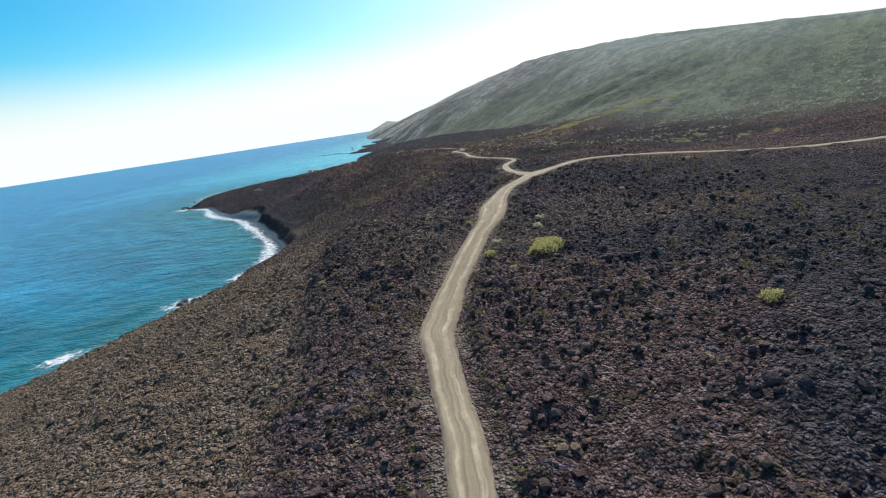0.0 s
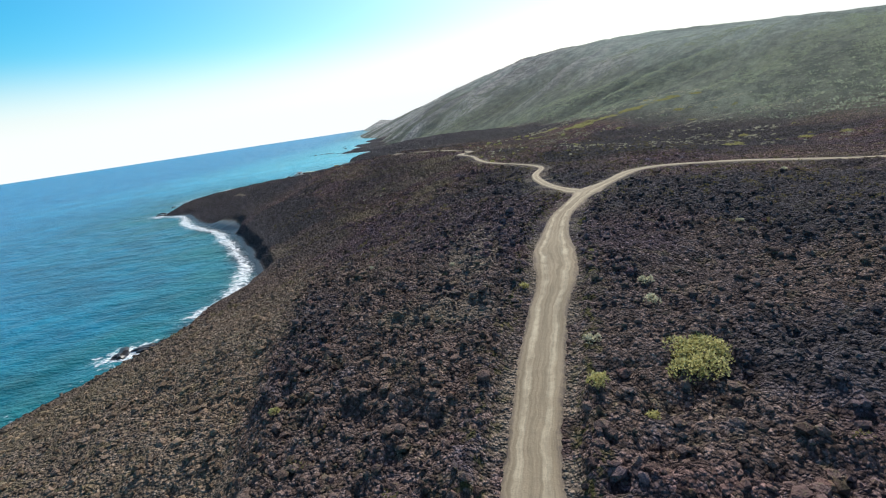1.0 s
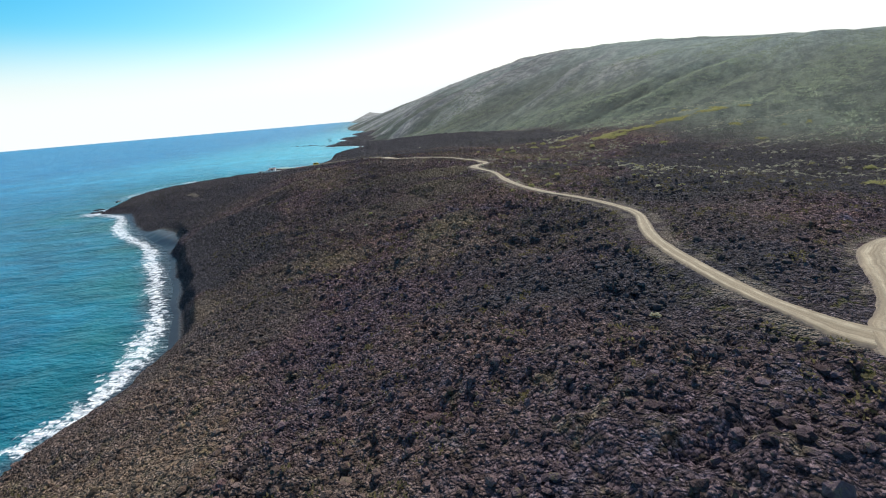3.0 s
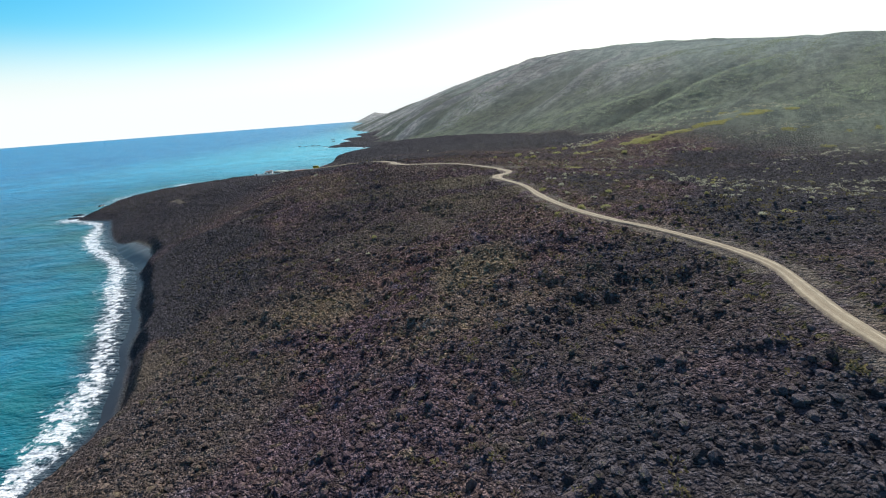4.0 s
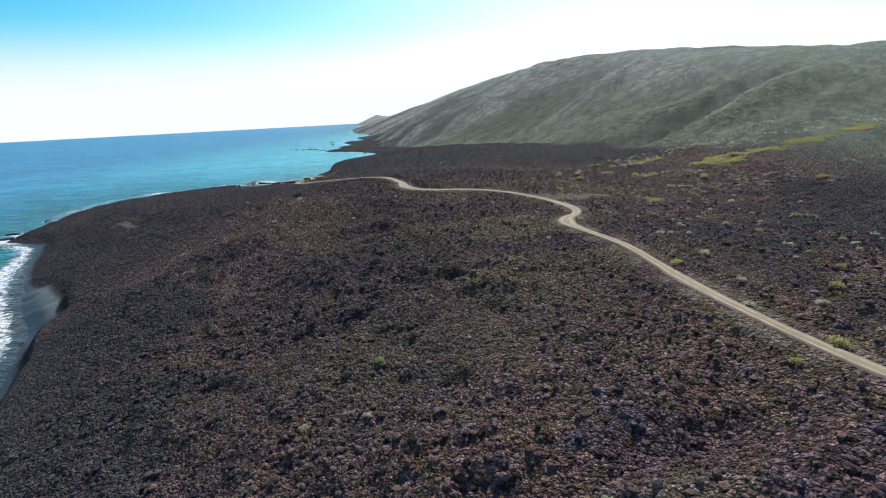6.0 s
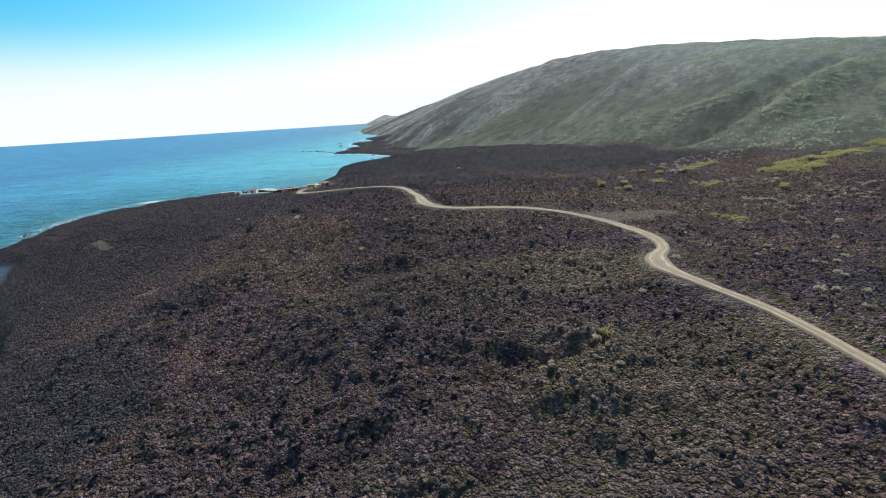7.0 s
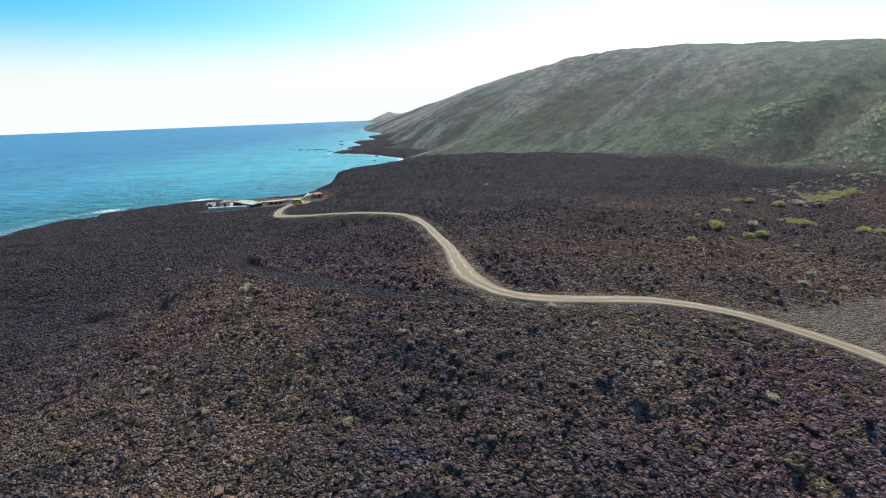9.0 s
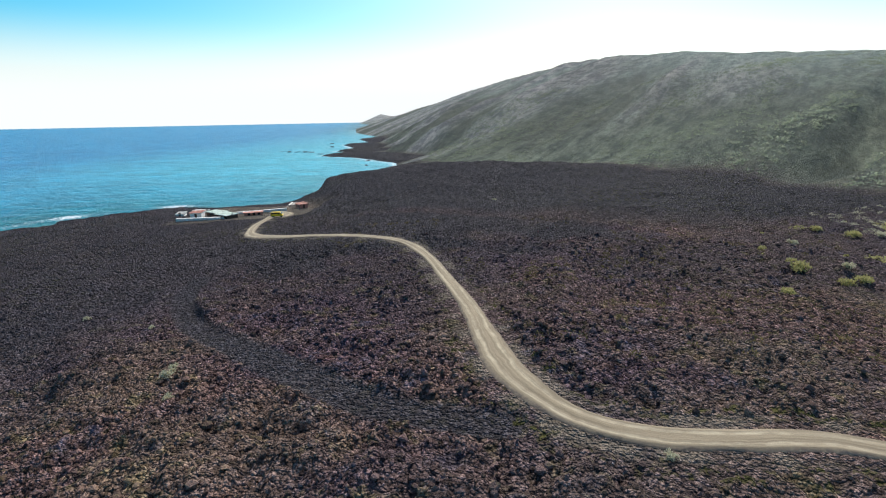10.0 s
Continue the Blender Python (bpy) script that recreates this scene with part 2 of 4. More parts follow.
def terrain(x, y, fine=True):
    """Height of the ground, metres inland, and closeness to a road."""
    d = coast_distance(x, y) + 2.0 * fbm(x, y, 14, 3, 5)
    foot = np.interp(x, [-140, -60, 0, 30, 60, 85, 120, 200, 400, 900], [700, 620, 550, 490, 405, 330, 255, 165, 0, -300])
    hill = smooth(-15 - 50 * smooth(20, 80, x), 35 + 50 * smooth(20, 80, x), y - foot + 22 * fbm(x, y, 45, 3, 37))
    hill = hill * (1 - smooth(735, 765, y) * (1 - smooth(1250, 1500, y)) * (1 - smooth(45, 62, d)))
    # nearness of the roads and of the old track
    da, ha = near_line(x, y, main_line, main_z)
    db, hb = near_line(x, y, coast_line, coast_z)
    dr, hr = np.minimum(da, db), np.where(da < db, ha, hb)
    do, ho = near_line(x, y, old_line, old_z)
    z = broad(x, y)
    plain = 1 - hill
    z = z + plain * (1.0 * fbm(x, y, 26, 3, 11) + 0.5 * fbm(x, y, 7, 3, 21))
    # pressure ridges and hollows of the lava flows
    bend = 6 * fbm(x, y, 30, 2, 15)
    ridge = 0.27 - np.abs(fbm(x + bend, 1.5 * y + bend, 21, 3, 17))
    knoll = 0.27 - np.abs(fbm(x - bend, 1.3 * y, 8, 2, 19))
    z = z + plain * smooth(2.5, 9, np.minimum(dr, do)) * (1.5 * ridge + 1.0 * knoll)
    gu, gv = 0.866 * x - 0.5 * y, 0.5 * x + 0.866 * y
    gul = fbm(gu, 0.22 * gv, 26, 4, 31)
    z = z + hill * smooth(0, 130, y - foot) * ((2.0 + 1.2 * smooth(650, 1000, y)) * gul + 6 * fbm(x, y, 130, 3, 35) * smooth(520, 900, y) + 5 * fbm(gu, 0.16 * gv, 75, 2, 39))
    z = z + hill * flank(x, y) * (8 * spurs(x, y) + 4.2 * fbm(gu, 0.14 * gv, 17, 3, 43))
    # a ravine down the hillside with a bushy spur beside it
    ra, rc = 0.686 * (x - 45) + 0.728 * (y - 440), 0.728 * (x - 45) - 0.686 * (y - 440) + 7 * fbm(x, y, 60, 2, 57)
    run = smooth(-5, 45, ra) * (1 - smooth(230, 330, ra))
    z = z + run * (4.5 * np.exp(-((rc - 17) / 9) ** 2) - 7.5 * np.exp(-((rc + 2) / 10) ** 2) + 3.5 * np.exp(-((rc + 26) / 12) ** 2) - 4.0 * np.exp(-((rc - 44) / 11) ** 2))
    # flow margins, hollows and mounds
    scarp = -24 - 0.25 * (y - 55) + 3 * fbm(x, y, 14, 3, 51)
    older = (1 - smooth(-3, 3, x - scarp)) * (1 - smooth(112, 142, y)) * smooth(-120, 0, y)
    z = z + 1.2 * (smooth(-2.5, 2.5, x - scarp) - 0.5) * smooth(10, 30, y) * (1 - smooth(100, 140, y)) * (1 - smooth(10, 25, np.abs(x - scarp)))
    z = z - 3.2 * np.exp(-((x + 9) / 9) ** 2 - ((y - 164) / 10) ** 2) + 2.0 * np.exp(-((x + 5) / 4.5) ** 2 - ((y - 288) / 6) ** 2)
    for (ax, ay), (bx, by), rise in LOBES:
        ux, uy = bx - ax, by - ay
        ln = math.hypot(ux, uy)
        along, off = ((x - ax) * ux + (y - ay) * uy) / ln, ((y - ay) * ux - (x - ax) * uy) / ln + 2.2 * fbm(x, y, 11, 3, 53)
        ends = smooth(-6, 6, along) * (1 - smooth(ln - 6, ln + 6, along)) * smooth(2.5, 8, np.minimum(dr, do))
        z = z + rise * ends * (np.exp(-((off + 2.5) / np.where(off < -2.5, 9, 2.6)) ** 2) - 0.9 * np.exp(-((off - 4.5) / 3.2) ** 2))
    # shore: black beach under a low lava bluff in the bay, rough lava elsewhere
    b = bay(x, y)
    wide = 2.2 + 4.8 * pocket(x, y)
    tilt = 0.11 + 0.3 * pocket(x, y)
    beach = np.where(d < wide, tilt * d, tilt * wide + np.minimum((d - wide) * (1.35 - 0.85 * smooth(262, 290, y)), (3.4 - 2.6 * smooth(255, 296, y)) + 0.33 * (d - wide)))
    rough = np.where(d < 7, 0.42 * d, 2.94 + 0.32 * (d - 7)) + smooth(-2, 4, d) * 0.8 * fbm(x, y, 4, 3, 44)
    low = smooth(380, 420, y) * (1 - smooth(520, 545, y)) * (1 - smooth(-150, -130, x))
    rough = rough * (1 - 0.6 * low)
    # the lava front above the landing: a steep dark bluff
    front = np.exp(-(((x + 150) / 40) ** 2 + ((y - 600) / 55) ** 2))
    rough = rough + front * np.clip(d, 0, 7) * 1.0
    shelf = smooth(745, 775, y) * (1 - smooth(1250, 1500, y))
    ledge = np.where(d < 6, 0.35 * d, 2.1 + 0.03 * (d - 6)) + 0.6 * fbm(x, y, 9, 3, 47) + np.maximum(d - 55, 0) * 0.5
    rough = rough * (1 - shelf) + ledge * shelf
    shore = b * beach + (1 - b) * rough
    shore = np.where(d < 0, 0.22 * d, shore)
    # soft minimum of land and shore profile
    k = 1.5
    m = np.clip(0.5 + 0.5 * (z - shore) / k, 0, 1)
    z = z * (1 - m) + shore * m - k * m * (1 - m) * (d > 0)
    # the far cone at the end of the coast
    z = z + 34 * np.exp(-np.abs((x + 878) / 62) ** 1.5 - ((y - 4300) / 260) ** 2) * smooth(0, 30, d)
    sand = b * smooth(0, 1, d + 6) * (1 - smooth(wide - 1, wide + 1.5, d))
    # roads are cut level into the rubble
    cut = 1 - smooth(2.3, 3.7, dr)
    ya, yc = (x + 9) * 0.8 + (y - 306) * 0.6, -(x + 9) * 0.6 + (y - 306) * 0.8
    yard = np.exp(-((np.maximum(np.abs(ya) - 13, 0) / 2) ** 2 + (np.maximum(np.abs(yc) - 3.0 + 0.12 * ya, 0) / 1.5) ** 2))
    landing = landing_flat(x, y)
    rubble = (1 - np.clip(cut * 1.2, 0, 1)) * (1 - 0.8 * sand) * (1 - hill) * smooth(0, 5, d) * (1 - yard) * (1 - landing)
    rubble = rubble * (1 - 0.92 * (1 - smooth(1.7, 2.8, do))) * (1 - 0.45 * smooth(395, 430, y))
    rubble = rubble * (1 - 0.7 * b * (1 - smooth(7, 17, d + 5 * fbm(x, y, 9, 2, 63))))
    rubble = rubble * (1 - 0.6 * older)
    if fine:
        near = (y < 560) & (x < 140) & (x > -290)
        heap = np.zeros(x.shape)
        xs, ys = x[near], y[near]
        # stone heaps vary from fine clinker to coarse blocks
        coarse = smooth(-0.35, 0.45, fbm(xs, ys, 18, 3, 61))
        grit = hashed(np.floor(xs * 50), np.floor(ys * 50), 83)
        heap[near] = ((0.30 + 0.25 * coarse) * lumps(xs, ys, 1.45, 71) + 0.62 * coarse * lumps(xs, ys, 3.1, 91) + 0.26 * lumps(xs, ys, 0.86, 95)
                      + 0.30 * fbm(xs, ys, 1.7, 2, 85) + 0.10 * grit - 0.42)
        z = z + rubble * heap
    z = z + 0.2 * np.exp(-((dr - 3.6) / 0.8) ** 2) * smooth(-0.3, 0.4, fbm(x, y, 5, 2, 67)) * (1 - landing) * (1 - yard)
    z = np.where(cut > 0, z * (1 - cut) + (hr - 0.14) * cut, z)
    z = z * (1 - yard) + yard * (broad(x, y) - 0.1)
    z = z * (1 - landing) + landing * landing_height(y)
    oc = 1 - smooth(1.2, 2.4, do)
    z = np.where(oc > 0, z * (1 - oc) + (ho - 0.32) * oc, z)
    return z, d, dr, hill, sand, rubble, yard, do, landing


def flows(X, Y, HILL, LAND, D, SAND):
    """Shares of young black lava, with a hollow's shade painted in, and of old brown lava at each place."""
    wob = fbm(X, Y, 20, 3, 117)

    def blot(cx, cy, rx, ry):
        return 1 - smooth(0.65, 1.05, np.hypot((X - cx) / rx, (Y - cy) / ry) + 0.55 * wob)

    FLOW = smooth(392, 425, Y + 0.18 * (X + 60) + 10 * fbm(X, Y, 30, 3, 111)) * (1 - HILL) * smooth(-175, -150, X) * (1 - LAND)
    FLOW = np.maximum(FLOW, 0.5 * smooth(0.1, 0.4, fbm(X, Y, 60, 3, 113)))
    FLOW = np.maximum(FLOW, 0.4 * (1 - smooth(115, 175, Y + 15 * wob)))
    BROWN = 0.5 * smooth(0.15, 0.45, fbm(X, Y, 34, 3, 121))
    # the blot at (0, 160) also puts the hollow's shade into the colour
    for args in ((0, 160, 22, 28), (48, 100, 46, 42), (52, 50, 42, 44), (-90, 390, 60, 40), (9, 134, 26, 24), (5, 138, 28, 15), (48, 205, 44, 45), (-98, 262, 16, 20), (-106, 240, 28, 34), (-94, 209, 28, 20), (62, 245, 70, 75), (112, 320, 34, 50), (-70, 215, 20, 8), (-30, 75, 9, 16)):
        FLOW = np.maximum(FLOW, (0.95 if args[2] > 27 else 0.7) * blot(*args))
    for args in ((-45, 217, 22, 9), (-30, 228, 12, 8), (-33, 262, 20, 8), (-60, 183, 30, 11), (-24, 182, 11, 11), (-63, 160, 17, 20), (14, 318, 22, 16), (-46, 292, 14, 7), (-82, 281, 24, 11), (-116, 300, 16, 14), (-70, 274, 14, 7), (-62, 80, 12, 14), (-13, 71, 9, 4), (-97, 322, 16, 4), (-80, 300, 14, 10), (-24, 236, 20, 7), (-55, 262, 24, 14), (-84, 286, 22, 12), (-55, 288, 18, 12), (-100, 312, 14, 8), (-40, 300, 16, 10)):
        BROWN = np.maximum(BROWN, (0.85 if args[1] < 270 else 0.3) * blot(*args))
    old = (1 - smooth(-3, 3, X - (-24 - 0.25 * (Y - 55) + 3 * fbm(X, Y, 14, 3, 51)))) * (1 - smooth(120, 150, Y + 8 * wob))
    BROWN = np.maximum(BROWN, 0.6 * old)
    FLOW = FLOW * (1 - old)
    FLOW = np.maximum(FLOW, 0.9 * smooth(-100, -135, X - 0.2 * (Y - 280)) * (1 - old))
    FLOW = np.maximum(FLOW, smooth(720, 760, Y) * (1 - HILL))
    FLOW = np.maximum(FLOW, 0.9 * (1 - smooth(2, 7, D)) * (1 - SAND))
    return FLOW, BROWN * (1 - FLOW), wob, blot


# ---------------------------------------------------------------- materials


class Nodes:
    """A short way to write a node material."""

    def __init__(self, name):
        self.mat = bpy.data.materials.new(name)
        self.mat.use_nodes = True
        self.t = self.mat.node_tree
        self.bsdf = self.t.nodes["Principled BSDF"]

    def node(self, kind, **sets):
        n = self.t.nodes.new("ShaderNode" + kind)
        for k, v in sets.items():
            if k in n.inputs:
                if hasattr(v, "is_output"):
                    self.t.links.new(v, n.inputs[k])
                else:
                    n.inputs[k].default_value = v
        return n

    def link(self, a, b):
        self.t.links.new(a, b)

    def pos(self):
        return self.node("NewGeometry").outputs["Position"]

    def noise(self, scale, detail=4.0, rough=0.55, vec=None):
        n = self.node("TexNoise", Scale=scale, Detail=detail, Roughness=rough)
        self.link(vec if vec else self.pos(), n.inputs["Vector"])
        return n.outputs["Fac"]

    def cells(self, scale, vec=None):
        n = self.node("TexVoronoi", Scale=scale)
        self.link(vec if vec else self.pos(), n.inputs["Vector"])
        return n

    def ramp(self, fac, lo, hi, a=0.0, b=1.0):
        n = self.node("MapRange")
        n.interpolation_type = "SMOOTHSTEP"
        self.link(fac, n.inputs["Value"])
        for k, v in (("From Min", lo), ("From Max", hi), ("To Min", a), ("To Max", b)):
            n.inputs[k].default_value = v
        return n.outputs["Result"]

    def math(self, op, a, b):
        n = self.node("Math")
        n.operation = op
        for i, v in enumerate((a, b)):
            if hasattr(v, "is_output"):
                self.link(v, n.inputs[i])
            else:
                n.inputs[i].default_value = v
        return n.outputs[0]

    def mix(self, fac, a, b, blend="MIX"):
        n = self.node("Mix")
        n.data_type = "RGBA"
        n.blend_type = blend
        for i, v in ((0, fac), (6, a), (7, b)):
            if hasattr(v, "is_output"):
                self.link(v, n.inputs[i])
            elif i == 0:
                n.inputs[i].default_value = v
            else:
                n.inputs[i].default_value = (*v, 1)
        return n.outputs[2]

    def grey(self, fac):
        n = self.node("CombineColor")
        for i in range(3):
            self.link(fac, n.inputs[i])
        return n.outputs[0]

    def attr(self, name):
        n = self.node("Attribute")
        n.attribute_name = name
        return n

    def bump(self, height, strength, distance):
        n = self.node("Bump", Strength=strength, Distance=distance)
        self.link(height, n.inputs["Height"])
        self.link(n.outputs[0], self.bsdf.inputs["Normal"])
        return n

    def done(self, color=None, rough=0.9, metal=0.0, spec=0.3):
        if color is not None:
            if hasattr(color, "is_output"):
                self.link(color, self.bsdf.inputs["Base Color"])
            else:
                self.bsdf.inputs["Base Color"].default_value = (*color, 1)
        if hasattr(rough, "is_output"):
            self.link(rough, self.bsdf.inputs["Roughness"])
        else:
            self.bsdf.inputs["Roughness"].default_value = rough
        self.bsdf.inputs["Metallic"].default_value = metal
        self.bsdf.inputs["Specular IOR Level"].default_value = spec
        return self.mat


def lava_colour(m):
    """Aa lava: black clinker, rusty and brown flows, pale lichen crust."""
    p = m.pos()
    mid = m.noise(0.22, 4, 0.6, p)
    fine = m.noise(3.2, 5, 0.7, p)
    col = m.mix(m.ramp(m.noise(0.03, 4, 0.6, p), 0.40, 0.64), (0.130, 0.089, 0.110), (0.205, 0.134, 0.118))
    col = m.mix(m.ramp(mid, 0.54, 0.72, 0, 0.7), col, (0.225, 0.150, 0.100))
    col = m.mix(m.ramp(m.noise(0.09, 3, 0.5, p), 0.60, 0.74, 0, 0.55), col, (0.180, 0.080, 0.074))
    col = m.mix(m.ramp(fine, 0.38, 0.72), m.mix(0.35, col, (0.012, 0.011, 0.012)), m.mix(0.25, col, (0.25, 0.190, 0.155)))
    # patches of olive lichen and of blue-grey clinker
    col = m.mix(m.ramp(m.noise(0.37, 4, 0.65, p), 0.54, 0.68, 0, 0.6), col, (0.165, 0.145, 0.060))
    col = m.mix(m.ramp(m.noise(0.29, 4, 0.65, p), 0.56, 0.68, 0, 0.6), col, (0.120, 0.112, 0.150))
    col = m.mix(1.0, col, (1.13, 1.08, 1.10), "MULTIPLY")
    return col, fine, mid, p


def flow_tint(m, col, p):
    """Young flows are black, old ones brown."""
    fl = m.node("SeparateColor")
    m.link(m.attr("flow").outputs["Color"], fl.inputs[0])
    rust = m.mix(m.noise(0.35, 5, 0.65, p), (0.205, 0.162, 0.108), (0.305, 0.242, 0.160))
    col = m.mix(m.math("MULTIPLY", fl.outputs[1], 0.9), col, rust)
    # the black leans blue: distant haze put into the young flows' colour
    col = m.mix(m.math("MULTIPLY", fl.outputs[0], 0.95), col, m.mix(m.noise(1.2, 5, 0.7, p), (0.052, 0.050, 0.060), (0.102, 0.096, 0.108)))
    col = m.mix(m.math("MULTIPLY", fl.outputs[2], 0.8), col, (0.30, 0.255, 0.19))
    return col, fl


def clinker(m, col, p):
    """Stones of two sizes: each with its own tone, shade in the gaps painted dark."""
    warp = m.node("TexNoise", Scale=2.6, Detail=3.0, Roughness=0.6)
    m.link(p, warp.inputs["Vector"])
    moved = m.node("MixRGB")
    moved.blend_type = "LINEAR_LIGHT"
    moved.inputs[0].default_value = 0.06
    m.link(p, moved.inputs[1])
    m.link(warp.outputs["Color"], moved.inputs[2])
    p = moved.outputs[0]
    big, small = m.cells(1.9, p), m.cells(4.2, p)
    tone = m.node("SeparateColor")
    m.link(big.outputs["Color"], tone.inputs[0])
    tone2 = m.node("SeparateColor")
    m.link(small.outputs["Color"], tone2.inputs[0])
    col = m.mix(1.0, col, m.grey(m.ramp(tone.outputs[0], 0, 1, 0.65, 1.6)), "MULTIPLY")
    col = m.mix(1.0, col, m.grey(m.ramp(tone2.outputs[1], 0, 1, 0.5, 1.7)), "MULTIPLY")
    grit = m.node("SeparateColor")
    m.link(m.cells(12.0, p).outputs["Color"], grit.inputs[0])
    col = m.mix(1.0, col, m.grey(m.ramp(grit.outputs[0], 0, 1, 0.65, 1.4)), "MULTIPLY")
    # shade between the stones painted on, darker away from each centre
    gaps = m.math("MULTIPLY", m.ramp(small.outputs["Distance"], 0.42, 0.80, 1.0, 0.72), m.ramp(big.outputs["Distance"], 0.42, 0.85, 1.0, 0.78))
    col = m.mix(1.0, col, m.grey(gaps), "MULTIPLY")
    # rounded tops, each stone at a height of its own
    hgt = m.math("ADD", m.math("MULTIPLY", tone.outputs[2], 0.42), m.math("MULTIPLY", tone2.outputs[2], 0.26))
    hgt = m.math("ADD", hgt, m.math("ADD", m.math("MULTIPLY", m.math("POWER", big.outputs["Distance"], 1.35), -1.25), m.math("MULTIPLY", m.math("POWER", small.outputs["Distance"], 1.35), -0.75)))
    return col, hgt


def lava_material(name):
    m = Nodes(name)
    col, fine, mid, p = lava_colour(m)
    col, fl = flow_tint(m, col, p)
    rough, hgt = clinker(m, col, p)
    rough = m.mix(m.math("MULTIPLY", fl.outputs[0], 0.35), rough, m.mix(0.25, col, (0.01, 0.01, 0.012)))
    col = m.mix(m.math("MULTIPLY", fl.outputs[1], 0.45), rough, m.mix(0.28, col, (0.02, 0.015, 0.012)))
    col = m.mix(m.math("MULTIPLY", fl.outputs[2], 0.9), col, m.mix(m.noise(0.5, 5, 0.65, p), (0.215, 0.178, 0.145), (0.350, 0.292, 0.232)))
    zone = m.attr("zones")
    sep = m.node("SeparateColor")
    m.link(zone.outputs["Color"], sep.inputs[0])
    hill, sand, veg = sep.outputs[0], sep.outputs[1], sep.outputs[2]
    # lichen and low herbs between the stones
    green = m.mix(m.noise(1.1, 3, 0.6, p), (0.060, 0.066, 0.020), (0.150, 0.138, 0.048))
    fac = m.math("MULTIPLY", m.ramp(m.noise(0.75, 6, 0.75, p), 0.50, 0.62), veg)
    col = m.mix(fac, col, green)
    # hillside: thin scrub over ash, drawn out down the slope, paled by painted haze
    mp = m.node("Mapping")
    m.link(p, mp.inputs["Vector"])
    mp.vector_type = "TEXTURE"
    mp.inputs["Rotation"].default_value = (0, 0, radians(-30))
    mp.inputs["Scale"].default_value = (1.0, 6.0, 1.0)
    streak = m.noise(0.10, 9, 0.72, mp.outputs[0])
    scrub = m.noise(0.33, 7, 0.82, p)
    tuft = m.noise(0.75, 6, 0.85, p)
    # haze over the far hill is put into these colours, lighter and cooler
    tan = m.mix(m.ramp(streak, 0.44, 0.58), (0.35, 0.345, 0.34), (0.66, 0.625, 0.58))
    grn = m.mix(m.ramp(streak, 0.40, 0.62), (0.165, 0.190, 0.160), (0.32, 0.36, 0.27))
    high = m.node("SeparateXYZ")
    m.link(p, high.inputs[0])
    # paler with height, where glare in the haze is painted in
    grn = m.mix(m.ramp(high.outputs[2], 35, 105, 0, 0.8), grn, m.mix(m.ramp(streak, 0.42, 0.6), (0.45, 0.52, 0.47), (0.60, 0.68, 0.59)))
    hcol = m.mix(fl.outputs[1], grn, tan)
    hcol = m.mix(m.ramp(m.noise(0.016, 5, 0.6, mp.outputs[0]), 0.47, 0.62, 0, 0.35), hcol, (0.15, 0.165, 0.14))
    hcol = m.mix(m.ramp(scrub, 0.49, 0.60, 0, 0.5), hcol, (0.13, 0.15, 0.10))
    hcol = m.mix(m.ramp(tuft, 0.58, 0.70, 0, 0.55), hcol, (0.36, 0.37, 0.22))
    # the shade in the gullies, painted as a darker tone
    hcol = m.mix(m.math("MULTIPLY", fl.outputs[0], 0.5), hcol, m.mix(scrub, (0.13, 0.13, 0.115), (0.23, 0.235, 0.20)))
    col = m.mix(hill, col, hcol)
    scol = m.mix(m.noise(0.9, 4, 0.6, p), (0.016, 0.017, 0.022), (0.038, 0.038, 0.045))
    scol = m.mix(fl.outputs[2], scol, m.mix(m.noise(1.5, 4, 0.6, p), (0.110, 0.104, 0.096), (0.165, 0.156, 0.143)))
    col = m.mix(sand, col, scol)
    flat = m.math("SUBTRACT", 1.0, sand)
    m.bump(m.math("MULTIPLY", m.math("ADD", m.math("MULTIPLY", fine, 0.5), hgt), flat), 1.0, 1.2)
    m.bsdf.inputs["Diffuse Roughness"].default_value = 0.3
    out = m.done(col, m.ramp(sand, 0, 1, 0.95, 0.38), 0, 0.06)
    m.link(m.ramp(sand, 0, 1, 0.06, 0.12), m.bsdf.inputs["Specular IOR Level"])
    return out


def stone_material(name):
    m = Nodes(name)
    col, fine, mid, p = lava_colour(m)
    col = flow_tint(m, col, p)[0]
    rnd = m.node("NewGeometry").outputs["Random Per Island"]
    col = m.mix(1.0, col, (1.05, 1.0, 0.94), "MULTIPLY")
    col = m.mix(1.0, col, m.grey(m.ramp(rnd, 0, 1, 0.55, 1.35)), "MULTIPLY")
    col = m.mix(m.ramp(m.noise(2.4, 5, 0.7, p), 0.54, 0.66, 0, 0.5), col, (0.190, 0.165, 0.085))
    m.bump(m.noise(5.0, 4, 0.7, p), 1.0, 0.22)
    m.bsdf.inputs["Diffuse Roughness"].default_value = 0.3
    return m.done(col, 0.95, 0, 0.06)


